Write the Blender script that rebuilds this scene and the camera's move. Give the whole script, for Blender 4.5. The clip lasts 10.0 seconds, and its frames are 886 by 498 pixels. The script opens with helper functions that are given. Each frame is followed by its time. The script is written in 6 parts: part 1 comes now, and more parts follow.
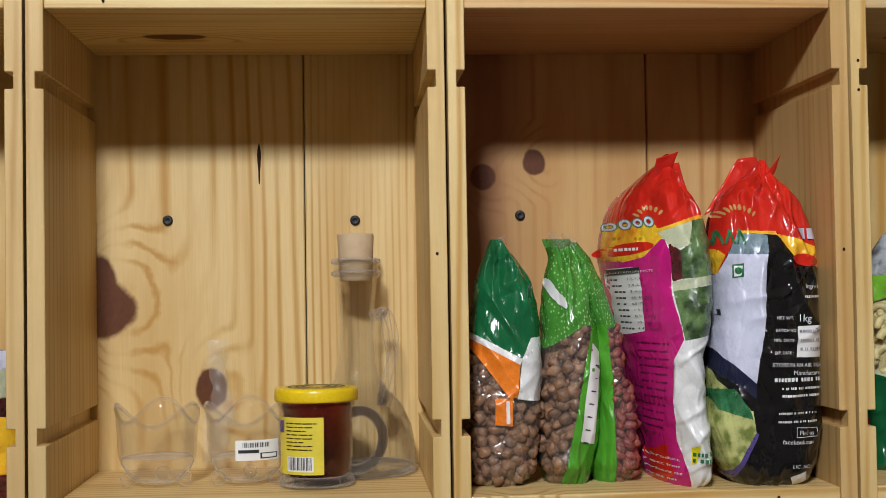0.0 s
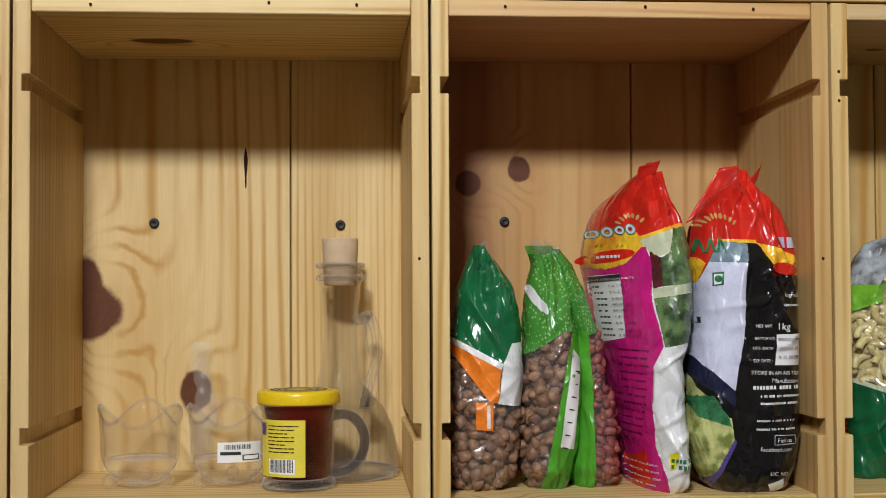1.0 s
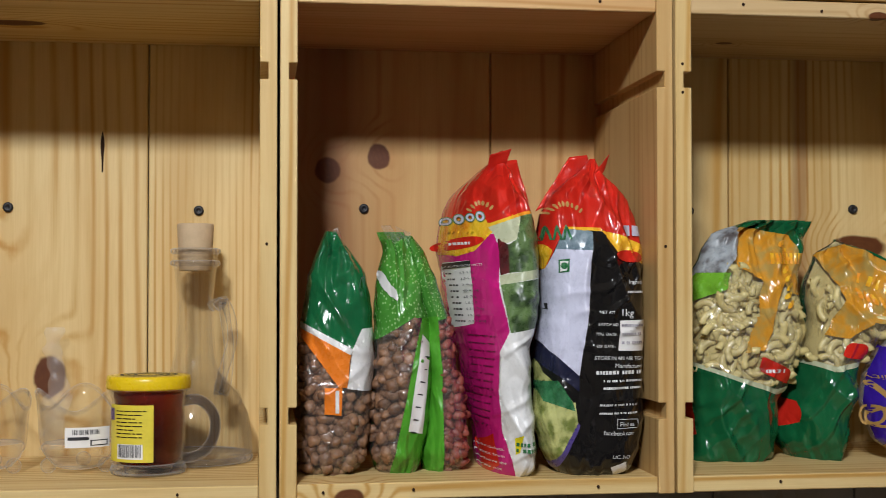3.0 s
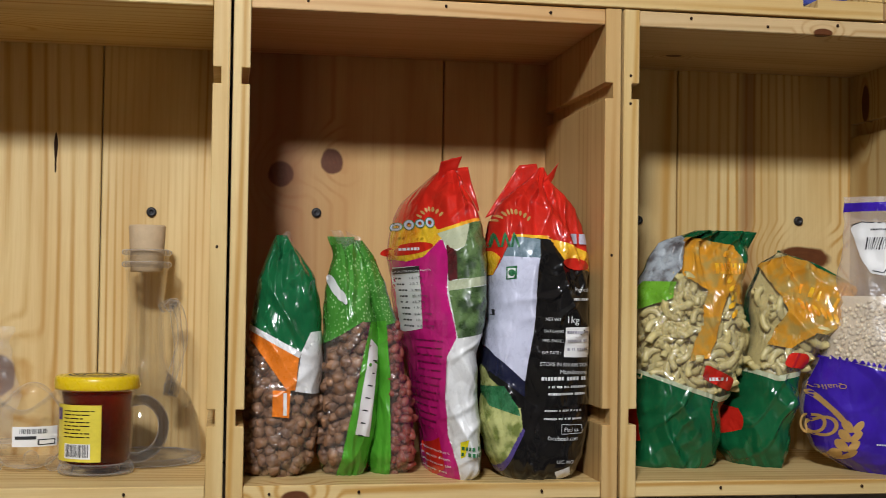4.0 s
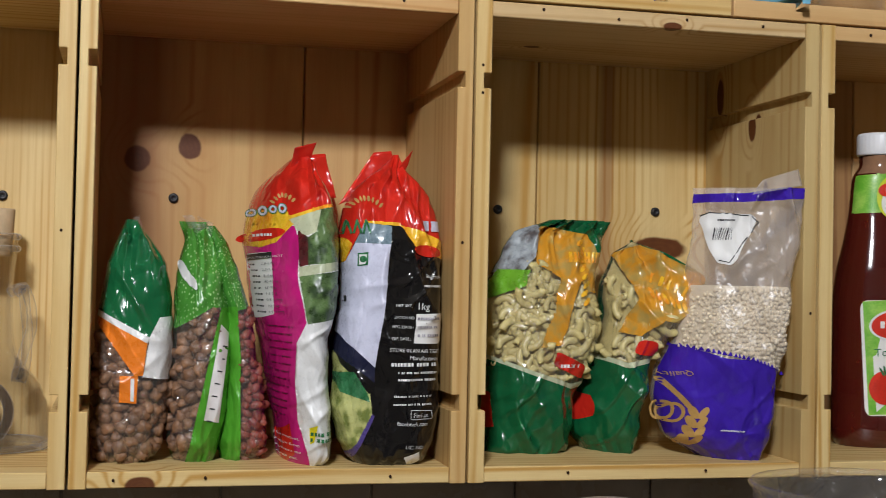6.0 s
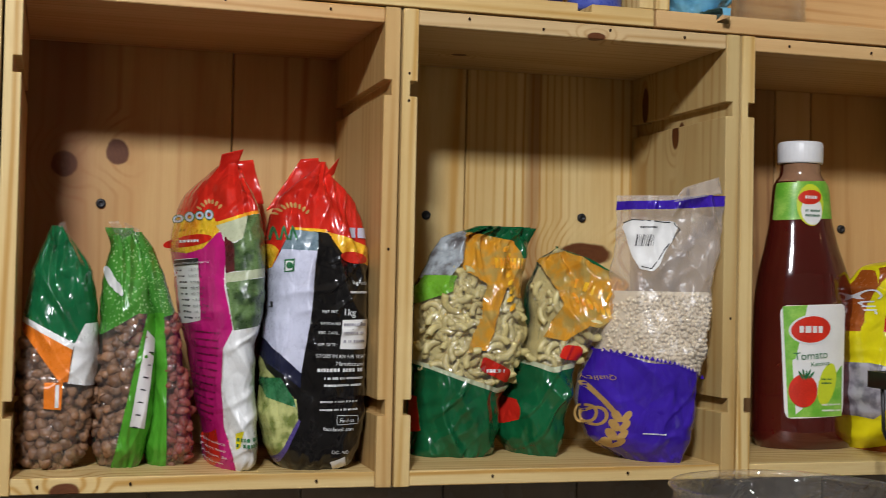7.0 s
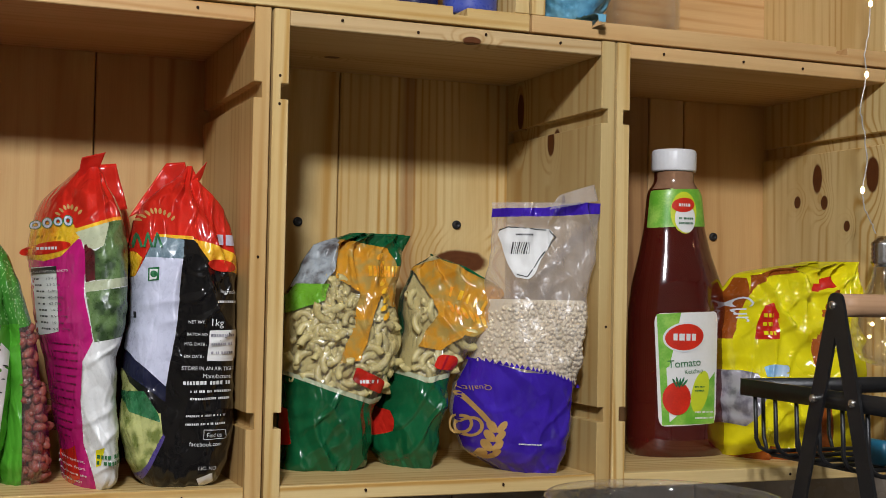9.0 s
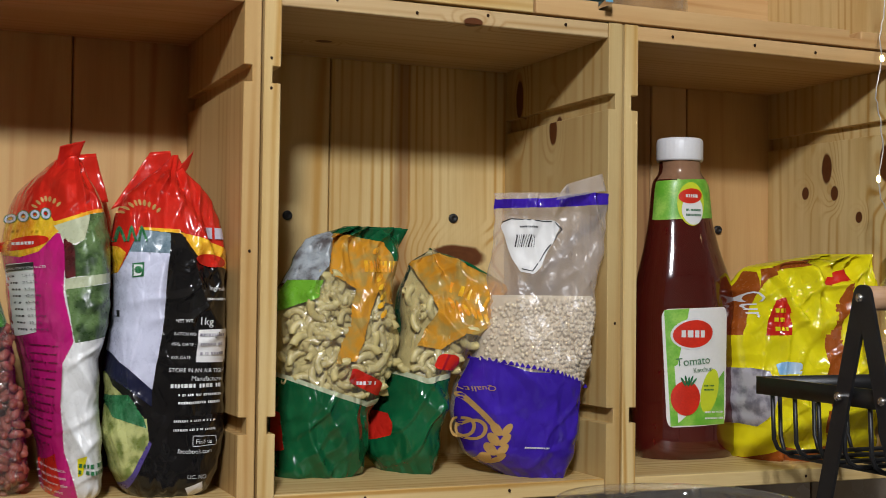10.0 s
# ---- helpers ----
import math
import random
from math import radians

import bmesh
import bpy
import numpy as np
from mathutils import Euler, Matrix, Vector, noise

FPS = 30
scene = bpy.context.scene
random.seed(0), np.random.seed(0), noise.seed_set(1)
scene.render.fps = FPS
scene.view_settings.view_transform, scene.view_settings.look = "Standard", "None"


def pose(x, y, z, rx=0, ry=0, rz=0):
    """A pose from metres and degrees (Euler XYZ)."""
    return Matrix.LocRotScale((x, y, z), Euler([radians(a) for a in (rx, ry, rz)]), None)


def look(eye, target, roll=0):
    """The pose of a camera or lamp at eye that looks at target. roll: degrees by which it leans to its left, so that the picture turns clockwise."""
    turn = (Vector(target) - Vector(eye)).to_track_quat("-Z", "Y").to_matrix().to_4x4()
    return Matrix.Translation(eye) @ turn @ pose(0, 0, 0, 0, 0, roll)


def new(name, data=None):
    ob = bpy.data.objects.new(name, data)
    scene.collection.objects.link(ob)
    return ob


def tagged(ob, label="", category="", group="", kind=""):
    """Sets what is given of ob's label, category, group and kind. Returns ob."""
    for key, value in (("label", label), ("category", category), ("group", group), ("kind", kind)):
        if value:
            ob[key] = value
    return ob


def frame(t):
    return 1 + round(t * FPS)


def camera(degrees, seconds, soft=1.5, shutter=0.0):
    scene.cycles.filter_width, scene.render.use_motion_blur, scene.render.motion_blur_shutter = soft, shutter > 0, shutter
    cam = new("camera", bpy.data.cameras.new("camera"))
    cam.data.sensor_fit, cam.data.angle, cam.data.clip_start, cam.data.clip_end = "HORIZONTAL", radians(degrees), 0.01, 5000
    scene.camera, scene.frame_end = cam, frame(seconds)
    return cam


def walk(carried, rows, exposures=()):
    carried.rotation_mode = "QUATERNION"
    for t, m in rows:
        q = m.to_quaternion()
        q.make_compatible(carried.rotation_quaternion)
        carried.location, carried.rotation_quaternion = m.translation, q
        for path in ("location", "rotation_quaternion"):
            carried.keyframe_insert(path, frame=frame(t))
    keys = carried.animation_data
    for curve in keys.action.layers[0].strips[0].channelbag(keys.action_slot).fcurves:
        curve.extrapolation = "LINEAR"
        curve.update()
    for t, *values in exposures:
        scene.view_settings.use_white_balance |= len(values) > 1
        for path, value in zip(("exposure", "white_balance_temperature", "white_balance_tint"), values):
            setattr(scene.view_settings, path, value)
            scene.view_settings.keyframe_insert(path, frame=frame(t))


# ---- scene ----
cam = camera(37.4, 10.0, 0.85, 0.5)
PATH = [
    (0, (-0.08, -1.036, 0.181), (0.065, 0.958, 0.238), -0.9),
    (0.5, (-0.079, -1.038, 0.182), (0.069, 0.955, 0.25), -0.5),
    (1, (-0.069, -1.045, 0.179), (0.081, 0.948, 0.247), -0.3),
    (1.5, (-0.056, -1.051, 0.178), (0.102, 0.942, 0.238), -0.1),
    (2, (-0.039, -1.055, 0.177), (0.152, 0.935, 0.236), -0.2),
    (2.5, (-0.023, -1.054, 0.174), (0.216, 0.93, 0.227), -0.2),
    (4, (-0.004, -1.074, 0.177), (0.327, 0.898, 0.235), 0.8),
    (4.5, (0.008, -1.074, 0.176), (0.369, 0.893, 0.233), 1.4),
    (5, (0.023, -1.075, 0.171), (0.418, 0.885, 0.228), 1.5),
    (5.5, (0.033, -1.078, 0.17), (0.47, 0.873, 0.224), 1.3),
    (7, (0.05, -1.102, 0.177), (0.609, 0.817, 0.23), 1.2),
    (7.5, (0.057, -1.098, 0.175), (0.676, 0.803, 0.236), 1.2),
    (8, (0.067, -1.1, 0.178), (0.726, 0.788, 0.238), 1.3),
    (8.5, (0.068, -1.096, 0.18), (0.775, 0.774, 0.241), 1.2),
    (9, (0.06, -1.075, 0.18), (0.8, 0.782, 0.245), 1.1),
    (9.5, (0.059, -1.042, 0.176), (0.803, 0.813, 0.246), 1.0),
    (10, (0.06, -1.006, 0.174), (0.841, 0.834, 0.243), 0.7),
]
walk(cam, [(t, look(eye, target, roll)) for t, eye, target, roll in PATH])

# ---- light ----
world = bpy.data.worlds.new("world")
scene.world = world
world.use_nodes = True
world.node_tree.nodes["Background"].inputs[0].default_value = (0.8, 0.9, 1.0, 1)
world.node_tree.nodes["Background"].inputs[1].default_value = 0.02


def ceiling_lamp(x, y, z, size, watts, colour, aim):
    lamp = bpy.data.lights.new("ceiling_lamp", "AREA")
    lamp.shape, lamp.size, lamp.energy, lamp.color = "DISK", size, watts, colour
    ob = new("ceiling_lamp", lamp)
    ob.matrix_world = look((x, y, z), aim)
    return ob


ceiling_lamp(-0.35, -1.82, 1.24, 0.22, 48.0, (0.975, 1.0, 1.07), (0.3, 0.0, 0.2))

# ---- materials ----


def shader(name):
    m = bpy.data.materials.new(name)
    m.use_nodes = True
    nt = m.node_tree
    return m, nt, nt.nodes["Principled BSDF"]


def node(nt, kind, *links, **settings):
    n = nt.nodes.new(kind)
    for key, value in settings.items():
        setattr(n, key, value)
    for k, v in links:
        if isinstance(v, bpy.types.NodeSocket):
            nt.links.new(v, n.inputs[k])
        else:
            n.inputs[k].default_value = v
    return n


def maths(nt, op, a, b=0.0, c=0.0):
    return node(nt, "ShaderNodeMath", (0, a), (1, b), (2, c), operation=op).outputs[0]


def vmath(nt, op, a, b=(0, 0, 0)):
    n = node(nt, "ShaderNodeVectorMath", (0, a), (1, b), operation=op)
    return n.outputs["Value"] if op == "LENGTH" else n.outputs[0]


def remap(nt, v, a, b, c=0.0, d=1.0, smooth=True):
    n = node(nt, "ShaderNodeMapRange", (0, v), (1, a), (2, b), (3, c), (4, d))
    n.interpolation_type = "SMOOTHSTEP" if smooth else "LINEAR"
    return n.outputs[0]


def blend(nt, f, a, b):
    n = node(nt, "ShaderNodeMix", (0, f), (6, a), (7, b), data_type="RGBA")
    return n.outputs[2]


def rgb(r, g, b):
    return (r, g, b, 1)


PALE, AMBER, KNOT = rgb(0.70, 0.525, 0.24), rgb(0.49, 0.27, 0.065), rgb(0.085, 0.022, 0.005)


def pine(name, along, pale=PALE, amber=AMBER, knots=(), streaks=(), bands=85.0, shift=0.0):
    """Planed pine with its grain along one axis. knots: (place, radii) ; streaks: (place across, half width)."""
    m, nt, bsdf = shader(name)
    place = node(nt, "ShaderNodeTexCoord").outputs["Object"]
    rnd = node(nt, "ShaderNodeObjectInfo").outputs["Random"]
    jump = node(nt, "ShaderNodeCombineXYZ", (0, maths(nt, "MULTIPLY", rnd, 3.1)), (1, maths(nt, "MULTIPLY", rnd, 5.7)),
                (2, maths(nt, "MULTIPLY_ADD", rnd, 4.3, shift))).outputs[0]
    moved = vmath(nt, "ADD", place, jump)
    slow = [0.11 if a == along else 1.0 for a in "xyz"]
    grain = vmath(nt, "MULTIPLY", moved, slow)
    warp = node(nt, "ShaderNodeTexNoise", ("Vector", grain), ("Scale", 9.0), ("Detail", 2.0)).outputs[0]
    sep = node(nt, "ShaderNodeSeparateXYZ", (0, moved))
    across = maths(nt, "ADD", sep.outputs["XYZ".index("Z" if along == "x" else "X")],
                   maths(nt, "MULTIPLY", sep.outputs["XYZ".index("Y")], 0.9))
    s = maths(nt, "ADD", maths(nt, "MULTIPLY", across, bands), maths(nt, "MULTIPLY", warp, 4.6))
    dark, halo, rings = None, None, None
    for at, radii in knots:
        d = vmath(nt, "LENGTH", vmath(nt, "DIVIDE", vmath(nt, "SUBTRACT", place, at), radii))
        wobble = node(nt, "ShaderNodeTexNoise", ("Vector", place), ("Scale", 60.0), ("Detail", 3.0)).outputs[0]
        d = maths(nt, "ADD", d, maths(nt, "MULTIPLY_ADD", wobble, 0.36, -0.18))
        s = maths(nt, "ADD", s, remap(nt, d, 3.6, 0.7, 0.0, 2.4))
        rings = maths(nt, "PINGPONG", maths(nt, "MULTIPLY", d, 2.7), 0.5) if rings is None else maths(nt, "MINIMUM", rings, maths(nt, "PINGPONG", maths(nt, "MULTIPLY", d, 2.7), 0.5))
        k, h = remap(nt, d, 1.10, 0.88), remap(nt, d, 2.3, 0.35, 0.0, 0.12, 0.6)
        dark = k if dark is None else maths(nt, "MAXIMUM", dark, k)
        halo = h if halo is None else maths(nt, "MAXIMUM", halo, h)
    ring = maths(nt, "PINGPONG", s, 0.5)
    ring = remap(nt, ring, 0.22, 0.5)
    cloud = node(nt, "ShaderNodeTexNoise", ("Vector", grain), ("Scale", 22.0), ("Detail", 3.0)).outputs[0]
    fibre = node(nt, "ShaderNodeTexNoise", ("Vector", vmath(nt, "MULTIPLY", moved, [0.03 if a == along else 1.0 for a in "xyz"])),
                 ("Scale", 900.0), ("Detail", 2.0)).outputs[0]
    mixf = maths(nt, "MULTIPLY", ring, remap(nt, cloud, 0.35, 0.65, 0.05, 1.0))
    mixf = maths(nt, "ADD", mixf, maths(nt, "MULTIPLY_ADD", fibre, 0.5, -0.2))
    colour = blend(nt, mixf, pale, amber)
    blotch = node(nt, "ShaderNodeTexNoise", ("Vector", grain), ("Scale", 26.0), ("Detail", 4.0), ("Distortion", 0.4)).outputs[0]
    colour = blend(nt, remap(nt, blotch, 0.40, 0.72, 0.0, 0.55), colour, amber)
    for x, w in streaks:
        wob = node(nt, "ShaderNodeTexNoise", ("Vector", vmath(nt, "MULTIPLY", place, slow)), ("Scale", 60.0), ("Detail", 4.0)).outputs[0]
        px = node(nt, "ShaderNodeSeparateXYZ", (0, place)).outputs[0]
        d = maths(nt, "ABSOLUTE", maths(nt, "SUBTRACT", maths(nt, "ADD", px, maths(nt, "MULTIPLY_ADD", wob, 0.02, -0.01)), x))
        colour = blend(nt, remap(nt, d, w, w * 0.2, 0.0, 0.62), colour, rgb(0.27, 0.115, 0.042))
    if dark is not None:
        colour = blend(nt, halo, colour, rgb(0.40, 0.205, 0.058))
        ink = node(nt, "ShaderNodeTexNoise", ("Vector", place), ("Scale", 140.0), ("Detail", 4.0)).outputs[0]
        ink = maths(nt, "ADD", maths(nt, "MULTIPLY", ink, 0.6), maths(nt, "MULTIPLY", rings, 0.45))
        colour = blend(nt, dark, colour, blend(nt, ink, KNOT, rgb(0.15, 0.05, 0.012)))
    nt.links.new(colour, bsdf.inputs["Base Color"])
    bsdf.inputs["Roughness"].default_value = 0.5
    bsdf.inputs["Specular IOR Level"].default_value = 0.3
    bump = node(nt, "ShaderNodeBump", ("Height", maths(nt, "ADD", maths(nt, "MULTIPLY", ring, 0.3), fibre)), ("Strength", 0.12), ("Distance", 0.0006))
    nt.links.new(bump.outputs[0], bsdf.inputs["Normal"])
    return m


def plain(name, colour, rough=0.5, metal=0.0, vary=0.12, scale=30.0, bump=0.0, spec=0.5, coat=0.0, second=None):
    """A surface of one material with fine variation in tone and gloss."""
    m, nt, bsdf = shader(name)
    place = node(nt, "ShaderNodeTexCoord").outputs["Object"]
    n = node(nt, "ShaderNodeTexNoise", ("Vector", place), ("Scale", scale), ("Detail", 5.0)).outputs[0]
    n2 = node(nt, "ShaderNodeTexNoise", ("Vector", place), ("Scale", scale * 9), ("Detail", 3.0)).outputs[0]
    c = rgb(*colour)
    other = rgb(*(second or [v * (1 - 2.2 * vary) for v in colour]))
    f = remap(nt, maths(nt, "ADD", maths(nt, "MULTIPLY", n, 0.7), maths(nt, "MULTIPLY", n2, 0.3)), 0.35, 0.7)
    nt.links.new(blend(nt, f, c, other), bsdf.inputs["Base Color"])
    nt.links.new(remap(nt, n2, 0.2, 0.8, rough * 0.8, min(1, rough * 1.25)), bsdf.inputs["Roughness"])
    bsdf.inputs["Metallic"].default_value = metal
    bsdf.inputs["Specular IOR Level"].default_value = spec
    bsdf.inputs["Coat Weight"].default_value = coat
    bsdf.inputs["Coat Roughness"].default_value = 0.08
    if bump:
        b = node(nt, "ShaderNodeBump", ("Height", n2), ("Strength", bump), ("Distance", 0.001))
        nt.links.new(b.outputs[0], bsdf.inputs["Normal"])
    return m


# ---- mesh helpers ----


def part(name, bm, material, parent=None, label="", smooth=True):
    """Link a bmesh as one mesh object under a thing or a part."""
    me = bpy.data.meshes.new(name)
    bm.to_mesh(me)
    bm.free()
    return mesh_part(name, me, material, parent, label, smooth)


def mesh_part(name, me, material, parent=None, label="", smooth=True):
    me.materials.append(material)
    if smooth:
        me.shade_smooth()
    ob = new(name, me)
    if parent is not None:
        ob.parent = parent
    if label:
        ob["label"] = label
    return ob


def thing(name, at, label, category, group="", kind=""):
    ob = new(name)
    ob.location = at
    return tagged(ob, label, category, group, kind)


def box(x0, x1, y0, y1, z0, z1, bevel=0.0008, bm=None):
    bm = bm or bmesh.new()
    vs = [bm.verts.new((x, y, z)) for x in (x0, x1) for y in (y0, y1) for z in (z0, z1)]
    fs = [bm.faces.new([vs[i] for i in f]) for f in ((0, 1, 3, 2), (4, 6, 7, 5), (0, 4, 5, 1), (2, 3, 7, 6), (0, 2, 6, 4), (1, 5, 7, 3))]
    if bevel:
        es = list({e for f in fs for e in f.edges})
        bmesh.ops.bevel(bm, geom=es, offset=bevel, segments=1, affect="EDGES", profile=0.6)
    return bm


def prism(outline, y0, y1, bevel=0.0006):
    """A board from its outline in x and z, y0 to y1 thick."""
    bm = bmesh.new()
    lo = [bm.verts.new((x, y0, z)) for x, z in outline]
    hi = [bm.verts.new((x, y1, z)) for x, z in outline]
    n = len(outline)
    bm.faces.new(lo)
    bm.faces.new(hi[::-1])
    for i in range(n):
        bm.faces.new((lo[i], hi[i], hi[(i + 1) % n], lo[(i + 1) % n]))
    bmesh.ops.recalc_face_normals(bm, faces=bm.faces)
    if bevel:
        bmesh.ops.bevel(bm, geom=list(bm.edges), offset=bevel, segments=1, affect="EDGES", profile=0.6)
    return bm


def lathe(profile, turns=48, shape=None):
    """Turn (radius, z) pairs about z. shape(angle, radius, z) may move a point."""
    bm = bmesh.new()
    rings = []
    for r, z in profile:
        if r <= 1e-6:
            p = shape(0.0, 0.0, z) if shape else (0, 0, z)
            rings.append([bm.verts.new(p)])
            continue
        ring = []
        for i in range(turns):
            a = 2 * math.pi * i / turns
            ring.append(bm.verts.new(shape(a, r, z) if shape else (r * math.cos(a), r * math.sin(a), z)))
        rings.append(ring)
    for a, b in zip(rings, rings[1:]):
        for i in range(turns):
            j = (i + 1) % turns
            q = [a[i % len(a)], a[j % len(a)], b[j % len(b)], b[i % len(b)]]
            q = list(dict.fromkeys(q))
            if len(q) > 2:
                bm.faces.new(q)
    bmesh.ops.recalc_face_normals(bm, faces=bm.faces)
    return bm


def tube(points, radius, sides=8, bm=None, flat=1.0):
    """A rod along points; radius may be a list."""
    bm = bm or bmesh.new()
    pts = [Vector(p) for p in points]
    rings, up = [], None
    for i, p in enumerate(pts):
        d = (pts[min(i + 1, len(pts) - 1)] - pts[max(i - 1, 0)]).normalized()
        if up is None:
            up = d.orthogonal().normalized()
        up = (up - d * up.dot(d)).normalized()
        side = d.cross(up)
        r = radius[i] if isinstance(radius, (list, tuple)) else radius
        rings.append([bm.verts.new(p + r * (math.cos(a) * up + flat * math.sin(a) * side)) for a in (2 * math.pi * k / sides for k in range(sides))])
    for a, b in zip(rings, rings[1:]):
        for k in range(sides):
            bm.faces.new((a[k], a[(k + 1) % sides], b[(k + 1) % sides], b[k]))
    bm.faces.new(rings[0][::-1])
    bm.faces.new(rings[-1])
    return bm


# ---- the room ----
WALL = plain("wall_paint", (0.72, 0.68, 0.60), 0.7, scale=3.0, vary=0.05, bump=0.1)
TILE = plain("tile", (0.44, 0.36, 0.28), 0.25, scale=5.0, vary=0.15)
FLOOR = plain("floor_tile", (0.42, 0.36, 0.28), 0.35, scale=4.0)
WORKTOP = plain("stone_worktop", (0.10, 0.085, 0.075), 0.25, scale=60.0, vary=0.3)


def structure(name, bm, material, label):
    return tagged(part(name, bm, material, None, "", False), label, name.split("_")[0], "", "structure")


structure("floor", box(-2.6, 3.2, -3.4, 0.36, -1.36, -1.3, 0), FLOOR, "plain beige tiled kitchen floor")
structure("ceiling", box(-2.6, 3.2, -3.4, 0.36, 1.3, 1.4, 0), WALL, "plain off-white painted ceiling")
structure("wall_north", box(-2.6, 3.2, 0.236, 0.36, -1.3, 1.3, 0), WALL, "painted wall behind the wooden crates")
structure("wall_south", box(-2.6, 3.2, -3.5, -3.4, -1.3, 1.3, 0), WALL, "plain off-white painted wall")
structure("wall_west", box(-2.7, -2.6, -3.4, 0.36, -1.3, 1.3, 0), WALL, "plain off-white painted wall")
structure("wall_east", box(3.2, 3.3, -3.4, 0.36, -1.3, 1.3, 0), WALL, "plain off-white painted wall")
counter = tagged(part("counter", box(-2.0, 2.6, -0.40, 0.225, -0.34, -0.30, 0.004), WORKTOP), "dark stone kitchen counter below the crates", "counter", "", "structure")
part("counter_body", box(-2.0, 2.6, -0.36, 0.225, -1.3, -0.341, 0.002), WALL, counter)

# ---- crates ----
P, T, H, D = 0.33, 0.0138, 0.417, 0.211
W = 0.3275
GRAIN_UP = pine("pine_upright", "z")
GRAIN_UP_B = pine("pine_upright_warm", "z", rgb(0.63, 0.45, 0.20), rgb(0.46, 0.27, 0.09), shift=2.0)
GRAIN_WIDE = pine("pine_crosswise", "x", shift=1.0)
GRAIN_WIDE_B = pine("pine_crosswise_warm", "x", rgb(0.65, 0.42, 0.19), rgb(0.50, 0.26, 0.085))
SCREW = plain("black_screw", (0.012, 0.012, 0.014), 0.45)
NAIL = plain("nail_hole", (0.035, 0.018, 0.010), 0.9, spec=0.08)


def side_board(x0, inner, material, crate, knots=()):
    """An upright side, notched across its inner face. inner: +1 when the inner face looks to +x."""
    a, b = (x0, x0 + T) if inner > 0 else (x0 + T, x0)
    n = b - 0.0068 * inner
    pts = [(a, 0.0), (b, 0.0), (b, 0.062), (n, 0.062), (n, 0.0755), (b, 0.0755), (b, 0.340), (n, 0.340), (n, 0.3535), (b, 0.3535), (b, H), (a, H)]
    return part("side_board", prism(pts, 0.0, D), material, crate, "", False)


def crate(x, y, label, planks, left, right, top, bottom, screws):
    c = thing("wooden_crate", (x, y, 0), label, "crate", "row of standing crates")
    side_board(0.0, 1, left, c)
    side_board(W - T, -1, right, c)
    part("top_board", box(T + 0.0003, W - T - 0.0003, 0.001, D, H - T, H - 0.0005), top, c, "", False)
    part("bottom_board", box(T + 0.0003, W - T - 0.0003, 0.0015, D, 0.0005, T), bottom, c, "", False)
    for a, b, mat in planks:
        a, b = (0.003 if a == T else a), (W - 0.003 if b == W - T else b)
        part("back_plank", box(a, b, D + 0.0004, D + 0.010, 0.002, H - 0.002, 0.0012), mat, c, "", False)
    for sx, sz in screws:
        bm = lathe([(0, -0.0022), (0.0016, -0.0022), (0.002, -0.003), (0.0044, -0.0026), (0.0048, -0.001), (0.0048, 0.001)], 20,
                   lambda a, r, z: (r * math.cos(a), z, r * math.sin(a)))
        bmesh.ops.translate(bm, verts=bm.verts, vec=(sx, D, sz))
        part("screw", bm, SCREW, c, "black screw head")
    return c


def pits(c, spots, radius=0.0011):
    """Small nail heads sunk in the front edges."""
    for x, z in spots:
        bm = lathe([(0, -0.0004), (radius, -0.0004), (radius * 1.1, 0.0006)], 10, lambda a, r, q: (r * math.cos(a), q, r * math.sin(a) * 1.2))
        bmesh.ops.translate(bm, verts=bm.verts, vec=(x, 0, z))
        part("nail", bm, NAIL, c, "dark sunken nail head")


B1 = pine("pine_big_knots", "z", knots=[((0.016, D, 0.164), (0.034, 0.2, 0.028)), ((0.010, D, 0.186), (0.022, 0.2, 0.030)), ((0.119, D, 0.088), (0.015, 0.2, 0.020))], shift=1.5, bands=52)
B1R = pine("pine_fine", "z", bands=130, shift=0.6)
B2L = pine("pine_two_knots", "z", rgb(0.61, 0.385, 0.15), rgb(0.46, 0.23, 0.07), bands=46, streaks=[(0.045, 0.075), (0.052, 0.03)], knots=[((0.049, D, 0.285), (0.0125, 0.2, 0.0125)), ((0.0985, D, 0.299), (0.0115, 0.2, 0.0125))], shift=0.3)
B2M = pine("pine_plain", "z", rgb(0.66, 0.43, 0.21), rgb(0.54, 0.31, 0.12), bands=40)
B2R = pine("pine_arched", "z", rgb(0.61, 0.37, 0.15), rgb(0.45, 0.225, 0.07), bands=38, shift=3.3)
B3L = pine("pine_pale", "z", bands=45, shift=2.2)
B3R = pine("pine_dark_streak", "z", knots=[((0.262, D, 0.212), (0.030, 0.2, 0.012))], streaks=[(0.200, 0.013)], bands=105, shift=0.9)
B4L = pine("pine_heartwood", "z", rgb(0.40, 0.22, 0.09), rgb(0.26, 0.12, 0.05), bands=60)
# Crate 2's warm tone, with the dimness of its right side painted in.
S2R = pine("pine_side_shaded", "z", rgb(0.58, 0.38, 0.155), rgb(0.45, 0.245, 0.072), bands=70, shift=2.0)
# Shade on the right inner side is put into these darker wood colours.
S3R = pine("pine_side_knots_shaded", "z", rgb(0.56, 0.41, 0.18), rgb(0.43, 0.25, 0.075), knots=[((W - T, 0.105, 0.332), (0.05, 0.008, 0.014)), ((W - T, 0.075, 0.27), (0.05, 0.004, 0.007)), ((W - T, 0.178, 0.372), (0.05, 0.008, 0.02))], shift=1.1, bands=50)
